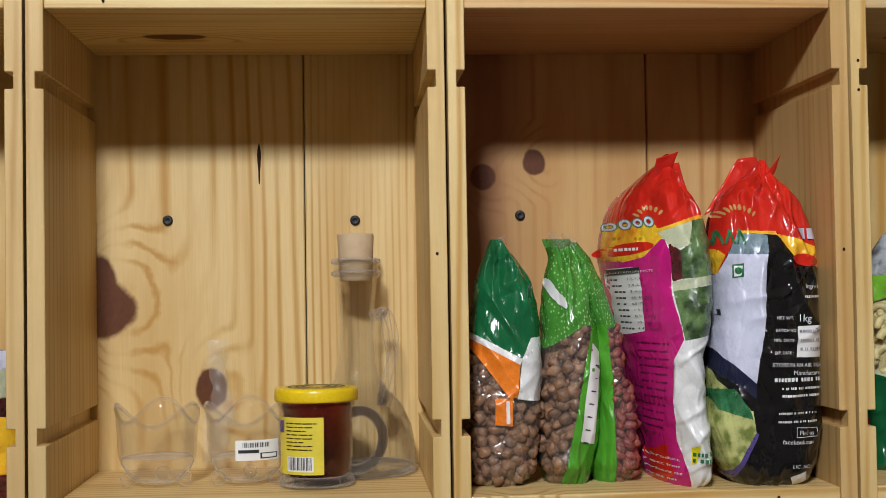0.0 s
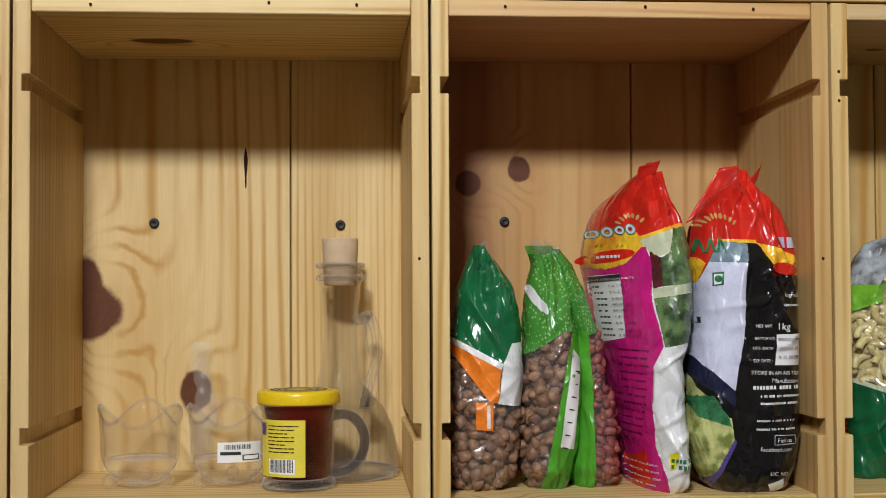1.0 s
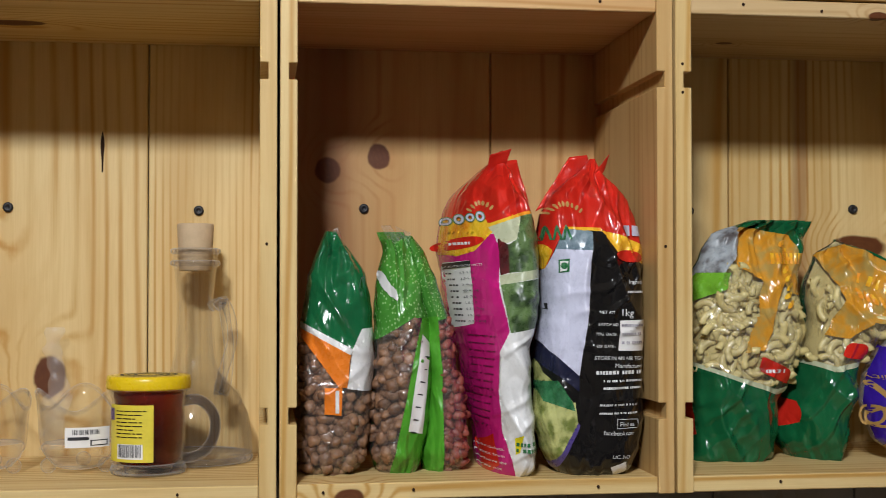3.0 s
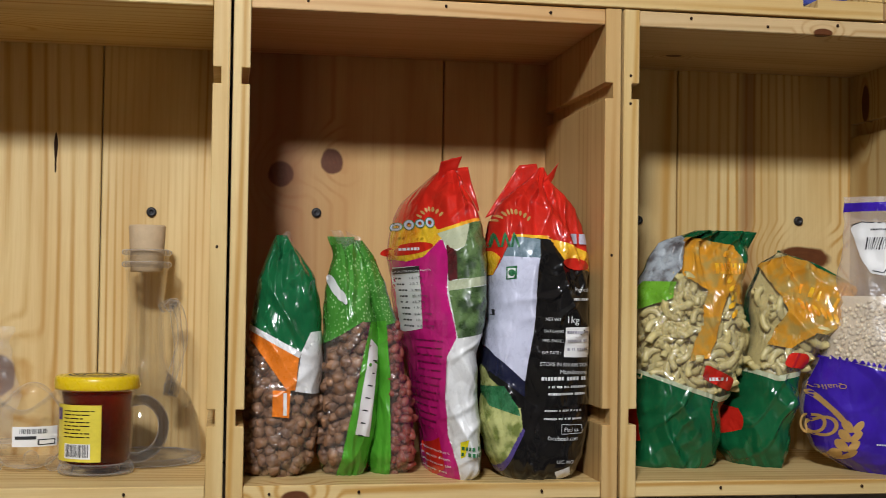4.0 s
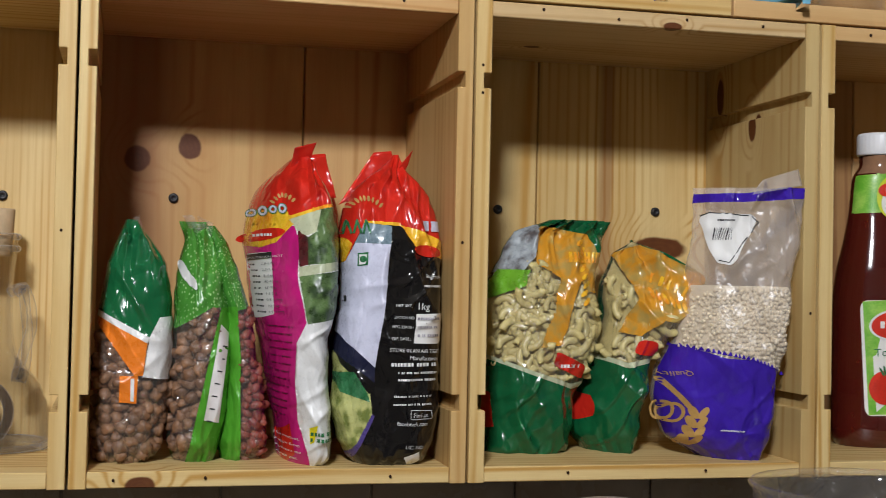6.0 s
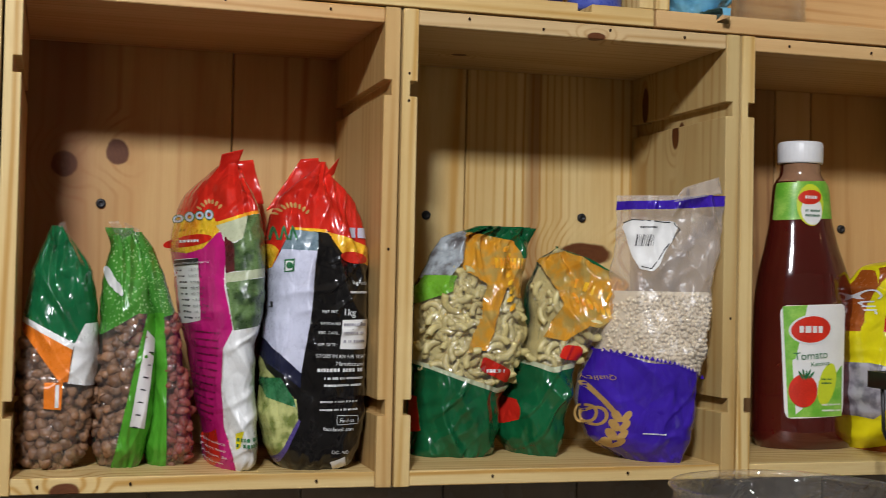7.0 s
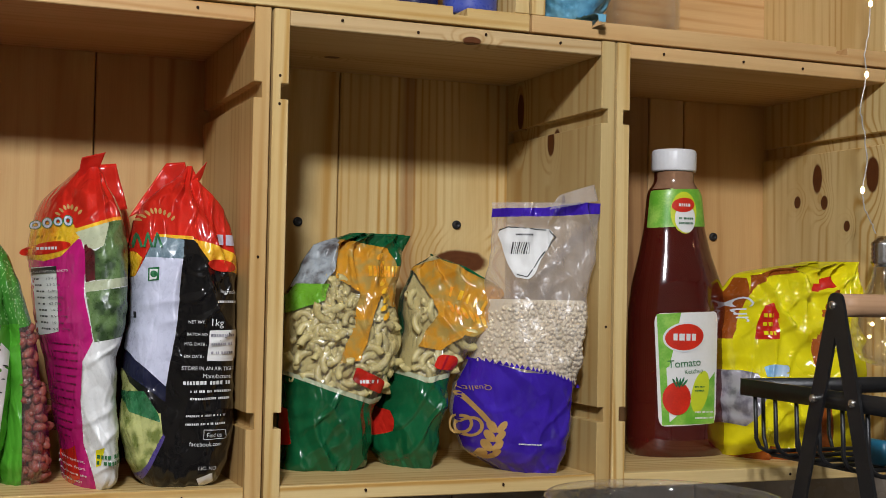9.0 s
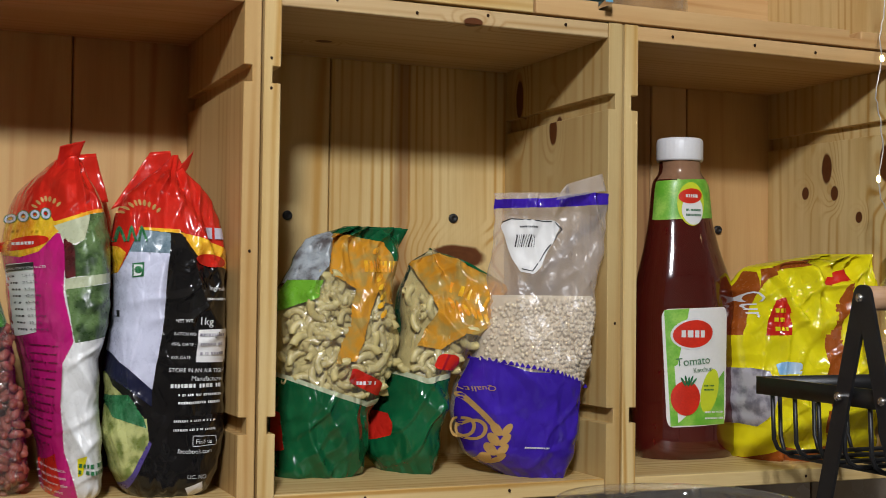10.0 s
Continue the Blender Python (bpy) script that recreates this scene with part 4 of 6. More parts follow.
# black bag of flour
b = Bag("flour_bag", [(6, 245, 290, 18), (18, 235, 302, 36), (32, 224, 309, 44), (62, 219, 313, 48), (97, 220, 313, 49), (122, 221, 313, 49), (151, 224, 313, 48), (181, 226, 313, 46), (206, 223, 313, 42), (231, 225, 310, 34), (251, 234, 299, 24), (271, 257, 281, 10), (284, 272, 276, 1)], 0.055, "black and silver flour bag with crumpled red top", "flour bag", "bags of dry food", 7.7, 1.3, 2.8)
BAGS["black"] = b
b.skin([
    ("red_top", RED, [(194.0, 310.0), (352.0, 310.0), (350.0, 213.0), (323.0, 198.0), (286.0, 206.0), (272.0, 220.0), (240.0, 223.0), (231.0, 203.0), (226.0, 188.0), (192.0, 180.0)], "red printed film"),
    ("yellow_patch", YELLOW, [(270.0, 220.0), (287.0, 216.0), (322.0, 204.0), (334.0, 189.0), (322.0, 189.0), (285.0, 198.0)], "yellow and orange printed patch"),
    ("yellow_corner", YELLOW, [(202.0, 218.0), (226.0, 208.0), (230.0, 203.0), (226.0, 188.0), (202.0, 180.0)], "yellow and orange printed corner"),
    ("gold_line", YELLOW, [(239.0, 223.0), (270.0, 222.0), (270.0, 219.0), (239.0, 221.0)], "thin gold line"),
    ("blue_sky", SLATE, [(239.0, 221.0), (262.0, 219.0), (260.0, 203.0), (232.0, 204.0)], "slate blue printed film"),
    ("silver_panel", LAVENDER, [(232.0, 204.0), (260.0, 203.0), (257.0, 161.0), (249.0, 98.0), (226.0, 119.0), (213.0, 141.0), (214.0, 180.0), (226.0, 188.0)], "pale silver printed film"),
    ("navy_band", NAVY, [(213.0, 141.0), (226.0, 119.0), (249.0, 98.0), (249.0, 85.0), (223.0, 105.0), (213.0, 122.0)], "dark navy printed band"),
    ("cauliflower_picture", CAULI, [(206.0, 122.0), (218.0, 115.0), (223.0, 100.0), (245.0, 75.0), (247.0, 58.0), (237.0, 34.0), (231.0, 21.0), (219.0, 27.0), (205.0, 65.0)], "printed pale cauliflower"),
    ("leaf_picture", LEAF, [(218.0, 92.0), (232.0, 94.0), (243.0, 76.0), (245.0, 69.0), (223.0, 76.0)], "printed green leaf"),
    ("violet_stripe", VIOLET, [(247.0, 60.0), (249.0, 57.0), (234.0, 15.0), (229.0, 20.0), (237.0, 34.0)], "violet printed stripe"),
    ("white_code", WHITE, [(277.0, 21.0), (290.0, 26.0), (292.0, 18.0), (282.0, 12.0)], "white striped corner"),
], ("black_panel", BLACK, "glossy black printed film"), ("back_panel", BLACK, "glossy black film"), 250, 230)
lab = b.patch("batch_sticker", [(284.0, 144.0), (322.0, 145.0), (321.0, 118.0), (282.0, 119.0)], PAPER, "white batch sticker with faint stamp")
for k in range(3):
    b.bars("stamp", 285.0, 307.0, [140.0 - 7.2 * k], 2.2, SILVER, 20 + k, lab)
veg = b.patch("food_mark", [(234.0, 195.0), (242.0, 196.0), (242.0, 185.0), (234.0, 184.0)], LEAF, "small square green mark", 0.0007, 6)
b.patch("mark_ground", [(235.0, 194.0), (241.0, 194.0), (240.0, 186.0), (235.0, 185.0)], PAPER, "", 0.0010, 5, veg)
b.disc("green_dot", (238.0, 190.0), 2.6, 2.8, LEAF, "", 0.0013, 0.0, veg)
for w, p, h in (("NET WT.", (265.0, 150.0), 2.6), ("1kg", (284.0, 148.0), 6.0), ("BATCH NO", (264.0, 140.0), 2.5), ("MFG. DATE :", (262.0, 132.0), 2.5), ("EXP. DATE :", (261.0, 122.0), 2.5),
                ("STORE IN AN AIR TIGHT", (260.0, 112.0), 3.2), ("Manufactured", (278.0, 105.0), 3.7), ("Find us", (283.0, 56.0), 3.6), ("facebook.com", (269.0, 49.0), 3.6), ("LIC. NO", (277.0, 29.0), 3.2), ("Ingredien", (293.0, 175.0), 3.6)):
    b.words(w, p, h, WHITE_INK, -0.03)
b.bars("brand_bar", 262.0, 305.0, [101.0], 3.0, WHITE_INK, 30)
b.bars("address_bar", 268.0, 305.0, [94.0, 88.0], 1.9, WHITE_INK, 31)
b.bars("foreign_script", 265.0, 301.0, [74.0, 67.0], 1.7, WHITE_INK, 32)
b.bars("foreign_script", 290.0, 321.0, [168.0], 1.9, WHITE_INK, 33)
b.bars("foreign_script", 225.0, 227.0, [156.0], 5.0, INK, 34)
for k in range(3):
    x0, z0 = 224.0 + 7.0 * k, 212.0
    b.stroke("brand_stroke", [(x0, z0), (x0 + 2.6, z0 + 12), (x0 + 5.4, z0)], 1.7, LEAF, "dark green brand stroke", 0.0012)
b.bars("brand_mark", 291.0, 308.0, [220.0], 9, LAVENDER, 36, None, "pale brand mark", 3.0)
b.disc("red_ribbon", (295.0, 198.0), 14, 5, RED, "red oval ribbon", 0.0009, 0.0, None, -0.1)
b.stroke("find_box", [(281.0, 62.0), (301.0, 61.0), (302.0, 54.0), (281.0, 54.0), (281.0, 62.0)], 0.5, WHITE_INK)
for k in range(9):
    b.disc("wheat_grain", (228.0 + 3.2 * k, 236.0 + 7 * math.sin(k * 0.38)), 1.1, 2.6, GOLD, "", 0.0009, 0.0, None, 0.9 - 0.2 * k)

# macaroni
b = Bag("macaroni_bag", [(4, 377, 446, 20), (14, 374, 456, 34), (40, 373, 460, 42), (71, 373, 462, 44), (91, 373, 477, 45), (113, 372, 487, 45), (144, 373, 486, 42), (175, 377, 484, 34), (202, 390, 486, 22), (223, 403, 494, 8), (234, 441, 494, 1)], 0.115, "clear bag of macaroni with green base and orange print", "pasta bag", "macaroni bags", 9.4, 1.5)
BAGS["mac1"] = b
b.skin([
    ("mushroom_print", GREY_GREEN, [(380.0, 182.0), (391.0, 211.0), (413.0, 231.0), (427.0, 229.0), (416.0, 197.0), (401.0, 182.0)], "faded grey printed picture"),
    ("leaf_print", LIMEGREEN, [(369.0, 164.0), (384.0, 185.0), (411.0, 185.0), (404.0, 170.0), (384.0, 162.0), (369.0, 154.0)], "lime green printed leaf"),
    ("orange_print", PASTA_ORANGE, [(423.0, 225.0), (435.0, 233.0), (483.0, 224.0), (489.0, 163.0), (464.0, 166.0), (459.0, 176.0), (436.0, 115.0), (414.0, 113.0), (428.0, 140.0), (439.0, 178.0), (417.0, 191.0)], "translucent orange print"),
    ("green_top", PASTA_GREEN, [(418.0, 240.0), (508.0, 244.0), (509.0, 203.0), (478.0, 203.0), (471.0, 220.0), (439.0, 226.0), (424.0, 228.0)], "dark green printed film"),
    ("pale_edge", CREAM, [(362.0, 109.0), (408.0, 92.0), (450.0, 79.0), (488.0, 86.0), (488.0, 80.0), (451.0, 74.0), (408.0, 88.0), (362.0, 105.0)], "thin cream printed edge"),
    ("green_base", PASTA_GREEN, [(362.0, 105.0), (408.0, 88.0), (451.0, 74.0), (488.0, 80.0), (490.0, -14.0), (365.0, -9.0)], "dark green printed film"),
    ("red_corner", RED, [(363.0, 75.0), (375.0, 70.0), (379.0, 38.0), (364.0, 29.0)], "red printed corner"),
], ("clear_front", CLEAR, "clear plastic film"), ("back_film", PASTA_GREEN, "dark green film"))
lab = b.rounded("red_label", [(432.0, 110.0), (463.0, 96.0), (461.0, 83.0), (426.0, 98.0)], RED, "small red ribbon label", 0.0016)
b.bars("label_script", 436.0, 455.0, [96.0], 3.2, WHITE_INK, 50, lab)
for k in range(8):
    b.disc("printed_elbow", (462.0 + 1.2 * (k % 3), 212.0 - 8.0 * k), 2.2, 5.2, YELLOW, "", 0.0012, 0.0, None, -1.0 + 0.2 * (k % 2))
for k in range(9):
    b.patch("pale_stripe", [(x + 3.4 * k, z) for x, z in [(449.0, 203.0), (451.0, 203.0), (450.0, 193.0), (448.0, 193.0)]], YELLOW, "", 0.0009, 3)
fill(b, "macaroni", ELBOWS, PASTA, 0.0120, [(360.0, 195.0), (413.0, 201.0), (497.0, 198.0), (500.0, 70.0), (408.0, 79.0), (363.0, 98.0)], 0.0080, 6, 0.30, deep=0.32, flat=True)

b = Bag("macaroni_bag", [(8, 481, 516, 18), (30, 465, 520, 34), (51, 464, 523, 38), (82, 474, 526, 38), (103, 482, 528, 38), (119, 487, 539, 38), (135, 491, 553, 38), (156, 490, 567, 34), (182, 493, 576, 22), (203, 500, 546, 10), (216, 517, 512, 1)], 0.095, "slumped clear bag of macaroni with green base", "pasta bag", "macaroni bags", 11.6, 1.7, 2.3, 0.0, -0.6)
BAGS["mac2"] = b
b.skin([
    ("orange_print", PASTA_ORANGE, [(498.0, 203.0), (523.0, 213.0), (582.0, 186.0), (569.0, 154.0), (557.0, 135.0), (529.0, 140.0), (512.0, 125.0), (496.0, 128.0), (510.0, 161.0), (504.0, 185.0)], "translucent orange print"),
    ("green_top", PASTA_GREEN, [(516.0, 219.0), (543.0, 214.0), (582.0, 189.0), (582.0, 177.0), (547.0, 197.0), (521.0, 211.0)], "dark green printed film"),
    ("pale_edge", CREAM, [(473.0, 110.0), (499.0, 100.0), (543.0, 108.0), (543.0, 104.0), (499.0, 95.0), (474.0, 105.0)], "thin cream printed edge"),
    ("green_base", PASTA_GREEN, [(450.0, 109.0), (474.0, 105.0), (499.0, 95.0), (543.0, 104.0), (544.0, -11.0), (452.0, -16.0)], "dark green printed film"),
    ("red_corner", RED, [(460.0, 72.0), (475.0, 67.0), (476.0, 48.0), (461.0, 40.0)], "red printed corner"),
], ("clear_front", CLEAR, "clear plastic film"), ("back_film", PASTA_GREEN, "dark green film"))
b.rounded("red_label", [(510.0, 122.0), (527.0, 120.0), (528.0, 106.0), (505.0, 108.0)], RED, "small red ribbon label", 0.0016, None, 0.6)
for k in range(9):
    b.disc("printed_elbow", (522.0 + 5.4 * k, 166.0 - 2.8 * k), 1.7, 5.6, YELLOW, "", 0.0012, 0.0, None, 0.35)
for k in range(10):
    b.patch("pale_stripe", [(x + 6.0 * k, z - 3.2 * k) for x, z in [(526.0, 185.0), (528.0, 184.0), (524.0, 175.0), (522.0, 176.0)]], YELLOW, "", 0.0009, 3)
fill(b, "macaroni", ELBOWS, PASTA, 0.0120, [(472.0, 197.0), (523.0, 214.0), (578.0, 183.0), (552.0, 115.0), (499.0, 99.0), (474.0, 107.0)], 0.0082, 7, 0.30, deep=0.32, flat=True)

# white lentils
b = Bag("lentil_bag", [(7, 582, 617, 20), (32, 542, 623, 38), (64, 531, 625, 42), (95, 535, 626, 42), (116, 541, 630, 40), (137, 545, 633, 36), (163, 549, 634, 28), (189, 553, 636, 18), (214, 554, 639, 10), (240, 555, 640, 6), (264, 554, 642, 2)], 0.053, "tall frosted bag of white lentils with purple base", "lentil bag", "", 13.1, 1.1, 2.3, -0.12, -0.55)
BAGS["lent"] = b
b.skin([
    ("purple_strip", PURPLE, [(538.0, 258.0), (593.0, 259.0), (649.0, 270.0), (650.0, 255.0), (593.0, 251.0), (538.0, 250.0)], "purple printed strip"),
    ("purple_base", PURPLE, [(508.0, 127.0), (541.0, 119.0), (553.0, 115.0), (572.0, 108.0), (594.0, 107.0), (638.0, 92.0), (644.0, -12.0), (516.0, -18.0)], "purple printed film"),
], ("frosted_front", FROST, "frosted clear film"), ("back_film", FROST, "frosted clear film"))
fill(b, "grain_layer", LENTIL_MESHES, LENTIL, 0.0044, [(544.0, 157.0), (567.0, 171.0), (596.0, 173.0), (642.0, 174.0), (647.0, 90.0), (594.0, 105.0), (564.0, 110.0), (532.0, 119.0)], 0.0026, 8, 0.5, True)
stk = b.rounded("price_sticker", [(556.0, 241.0), (604.0, 239.0), (580.0, 192.0), (566.0, 195.0)], PAPER, "white rounded price sticker with barcode", 0.0012, None, 0.4)
b.stroke("sticker_edge", [(558.0, 238.0), (563.0, 241.0), (597.0, 238.0), (602.0, 232.0), (577.0, 195.0), (569.0, 197.0)], 0.9, INK, "", 0.0014, stk)
for k in range(9):
    b.stroke("barcode_bar", [(x + 1.6 * k, z) for x, z in [(567.0, 227.0), (566.0, 216.0)]], 0.4 + 0.5 * (k % 3 == 0), INK, "", 0.0016, stk)
b.bars("sticker_print", 569.0, 585.0, [234.0], 1.6, INK, 61, stk)
for k in range(26):
    u = k / 25
    x, z = 541.0 + 92.0 * u, (118.5 - 10.5 * min(1.0, u * 1.75) - 14.0 * max(0.0, u - 0.57) / 0.43)
    b.patch("saw_tooth", [(x - 0.3, z + 1.9), (x + 0.3, z + 1.9), (x + 1.8, z - 1.5), (x - 1.8, z - 1.5)], PURPLE, "", 0.0009, 3)
b.stroke("gold_stem", [(532.0, 87.0), (536.0, 80.0), (544.0, 68.0), (550.0, 60.0)], 3.4, GOLD, "gold printed stem")
for k in range(4):
    z = 57.0 - 9 * k
    for sgn in (-1, 1):
        b.disc("gold_grain", (555.0 + sgn * 3.4 - 0.5 * k, z), 2.9, 6.2, GOLD, "gold printed grain", 0.0008, 0.0, None, -sgn * 0.45)
b.disc("gold_ring", (540.0, 55.0), 7, 10, GOLD, "gold printed ring", 0.0008, 0.72)
b.disc("gold_ring", (535.0, 56.0), 6, 10, GOLD, "gold printed ring", 0.0008, 0.72)
b.words("Quality", (550.0, 95.0), 4.6, GOLD, math.pi + 0.14)
b.bars("small_print", 572.0, 592.0, [42.0], 1.4, WHITE_INK, 62)

# noodles
b = Bag("noodle_pack", [(7, 854, 968, 24), (26, 847, 972, 38), (78, 841, 972, 43), (137, 842, 972, 42), (183, 849, 972, 32), (207, 866, 972, 18), (219, 930, 966, 6)], 0.075, "bright yellow noodle multipack with red brand marks", "noodle pack", "", 17.3, 2.3, 3.0, 0.0, -0.45)
BAGS["nood"] = b
b.skin([
    ("brown_side", NOODLE_BROWN, [(827.0, 211.0), (862.0, 200.0), (858.0, 183.0), (849.0, 151.0), (845.0, 137.0), (828.0, 135.0)], "russet printed side"),
    ("silver_print", SILVER, [(828.0, 103.0), (849.0, 105.0), (862.0, 102.0), (867.0, 81.0), (855.0, 47.0), (829.0, 53.0)], "silver barcode area"),
    ("brown_band", NOODLE_BROWN, [(926.0, 189.0), (936.0, 191.0), (923.0, 139.0), (927.0, 83.0), (936.0, 2.0), (916.0, 1.0), (912.0, 88.0), (907.0, 132.0), (917.0, 144.0)], "russet printed band"),
    ("brown_base", NOODLE_BROWN, [(829.0, 22.0), (853.0, 14.0), (872.0, 29.0), (897.0, 24.0), (917.0, 31.0), (925.0, -4.0), (829.0, -10.0)], "russet printed base"),
    ("brown_top", NOODLE_BROWN, [(865.0, 203.0), (891.0, 211.0), (912.0, 214.0), (902.0, 208.0), (875.0, 200.0), (858.0, 183.0)], "russet printed edge"),
    ("red_blob", RED, [(860.0, 137.0), (863.0, 159.0), (869.0, 172.0), (876.0, 175.0), (881.0, 163.0), (880.0, 138.0)], "red brand patch"),
    ("red_top_mark", RED, [(906.0, 188.0), (919.0, 200.0), (933.0, 205.0), (936.0, 200.0), (928.0, 193.0), (913.0, 187.0)], "red brand patch"),
    ("blue_print", BLUE, [(867.0, 109.0), (874.0, 112.0), (888.0, 111.0), (886.0, 100.0), (869.0, 99.0)], "pale blue printed patch"),
], ("yellow_film", NOODLE_YELLOW, "glossy acid-yellow film"), ("back_film", NOODLE_YELLOW, "glossy acid-yellow film"))
b.words("Cur", (848.0, 181.0), 12.0, WHITE_INK, -1.5)
b.bars("brand_bar", 866.0, 876.0, [162.0, 153.0, 144.0], 4.0, NOODLE_YELLOW, 71)


def flap(bag, name, corners, y, mat, label="", lean=0.006, seed=0.0):
    """A crumpled fin of film standing up from a bag's top; corners in mm as for a patch."""
    a, b2, c, d = (Vector((x, z)) / 1000 for x, z in corners)
    bm = bmesh.new()
    n = 12
    g = []
    for side in (0, 1):
        sheet = []
        for j in range(n + 1):
            row = []
            for i in range(n + 1):
                p = a.lerp(b2, i / n).lerp(d.lerp(c, i / n), j / n)
                q = y - lean * (1 - j / n) + 0.004 * noise.noise((p.x * 70 + seed, p.y * 60, seed)) + 0.0008 * side
                row.append(bm.verts.new(Vector((p.x, q, p.y)) - bag.base))
            sheet.append(row)
        g.append(sheet)
    for side in (0, 1):
        for j in range(n):
            for i in range(n):
                q = (g[side][j][i], g[side][j + 1][i], g[side][j + 1][i + 1], g[side][j][i + 1])
                bm.faces.new(q if side == 0 else q[::-1])
    rim = [(0, i) for i in range(n)] + [(j, n) for j in range(n)] + [(n, i) for i in range(n, 0, -1)] + [(j, 0) for j in range(n, 0, -1)]
    for (j, i), (jj, ii) in zip(rim, rim[1:] + rim[:1]):
        bm.faces.new((g[0][j][i], g[0][jj][ii], g[1][jj][ii], g[1][j][i]))
    return part(name, bm, mat, bag.thing, label)


pink, black, chick, green = BAGS["pink"], BAGS["black"], BAGS["chick"], BAGS["greenA"]
flap(pink, "top_fin", [(183, 287), (203, 293), (198, 277), (181, 268)], 0.07, RED, "crumpled red seal", 0.01, 1)
flap(pink, "back_fin", [(205, 288), (221, 290), (232, 249), (203, 243)], 0.13, RED, "crumpled red seal", 0.0, 2)
flap(black, "top_fin", [(254, 286), (270, 288), (276, 264), (223, 238)], 0.06, RED, "crumpled red seal", 0.0, 3)
flap(black, "side_fin", [(273, 272), (286, 288), (283, 275), (275, 260)], 0.05, RED, "pointed red seal tip", 0.006, 4)
flap(chick, "top_fin", [(47, 222), (52, 224), (57, 208), (45, 205)], 0.072, CLEAR, "clear sealed tip", 0.004, 5)
flap(green, "top_fin", [(88, 225), (97, 226), (109, 205), (101, 203)], 0.07, CLEAR, "clear sealed tip", 0.004, 6)
flap(green, "side_fin", [(101, 225), (115, 219), (114, 207), (104, 210)], 0.07, CLEAR, "clear sealed tip", 0.004, 7)
flap(BAGS["mac1"], "top_fin", [(439, 233), (496, 233), (483, 203), (467, 218)], 0.11, PASTA_GREEN, "dark green seal", 0.006, 8)
flap(BAGS["lent"], "top_fin", [(598, 270), (633, 281), (637, 266), (587, 256)], -0.010, FROST, "crumpled clear seal", 0.0, 9)

# ---- glassware in the second crate ----


HEAVY = glass("thick_glass", (1, 1, 1), 0.95, 0.0, 0.75)


def votive(x, y, label):
    t = thing("tealight_holder", (x, y, T), label, "candle holder", "wavy glass tealight holders")

    def wavy(a, r, z):
        k = max(0.0, (z - 0.026) / 0.034)
        k = k * k * (3 - 2 * min(k, 1.0)) if k < 1 else 1.0
        q = r * (1 + 0.05 * math.cos(3 * (a - math.pi / 2)) * min(1, z / 0.03))
        return (q * math.cos(a), q * math.sin(a), z + k * 0.0095 * math.cos(3 * (a - math.pi / 2)))

    part("base", lathe([(0, 0.0035), (0.012, 0.0022), (0.020, 0.0045), (0.027, 0.012), (0.0312, 0.0205), (0.0298, 0.0250), (0.018, 0.0235), (0, 0.0228)], 72, wavy), HEAVY, t, "thick clear glass base")
    part("cup", lathe([(0.0316, 0.0212), (0.0330, 0.030), (0.0335, 0.042), (0.0345, 0.054), (0.0356, 0.0605), (0.0350, 0.0622), (0.0338, 0.0612), (0.0322, 0.052), (0.0308, 0.040), (0.0302, 0.0258)], 72, wavy), GLASS, t)
    rim = lathe([(0.0358, 0.0600), (0.0360, 0.0622), (0.0348, 0.0636), (0.0336, 0.0622), (0.0338, 0.0600), (0.0358, 0.0600)], 72, wavy)
    part("rim", rim, HEAVY, t, "wavy polished rim")
    for k in range(3):
        a = math.pi / 2 + k * 2 * math.pi / 3
        bm = bmesh.new()
        bmesh.ops.create_icosphere(bm, subdivisions=3, radius=0.0065, matrix=pose(0.0275 * math.cos(a), 0.0275 * math.sin(a), 0.0066))
        part("foot", bm, HEAVY, t)
    return t


votive(-0.2455, 0.112, "clear pressed-glass tealight holder with wavy rim")
v = votive(-0.1690, 0.110, "wavy clear glass tealight holder with price label")


def wrap(name, r, a0, a1, z0, z1, mat, parent, label="", n=16, lift=0.0):
    """A label bent round an upright cylinder; angles in degrees from the front, to the right."""
    bm = bmesh.new()
    g = [[bm.verts.new(((r + lift) * math.sin(radians(a0 + (a1 - a0) * i / n)), -(r + lift) * math.cos(radians(a0 + (a1 - a0) * i / n)), z)) for i in range(n + 1)] for z in (z1, z0)]
    for i in range(n):
        bm.faces.new((g[0][i], g[1][i], g[1][i + 1], g[0][i + 1]))
    return part(name, bm, mat, parent, label)


def wrap_words(text, r, a0, z, height, mat, parent):
    me = letters(text, height)
    for q in me.vertices:
        a = radians(a0) + q.co.x / r
        q.co = Vector((r * math.sin(a), -r * math.cos(a), z + q.co.y))
    return mesh_part("lettering", me, mat, parent, "", False)


lab = wrap("price_label", 0.0345, -12, 52, 0.0235, 0.0405, PAPER, v, "white price label with barcode", 16, 0.0008)
for k in range(16):
    wrap("barcode_bar", 0.0345, -2 + k * 2.4, -2 + k * 2.4 + (1.4 if k % 3 else 0.7), 0.0345, 0.0385, INK, lab, "", 2, 0.0011)
wrap("number_bar", 0.0345, -8, 20, 0.0298, 0.0325, INK, lab, "", 6, 0.0011)
wrap("brand_plate", 0.0345, 22, 48, 0.0250, 0.0298, INK, lab, "", 6, 0.0011)
wrap("brand_oval", 0.0345, 24, 46, 0.0258, 0.0290, PAPER, lab, "", 6, 0.0014)

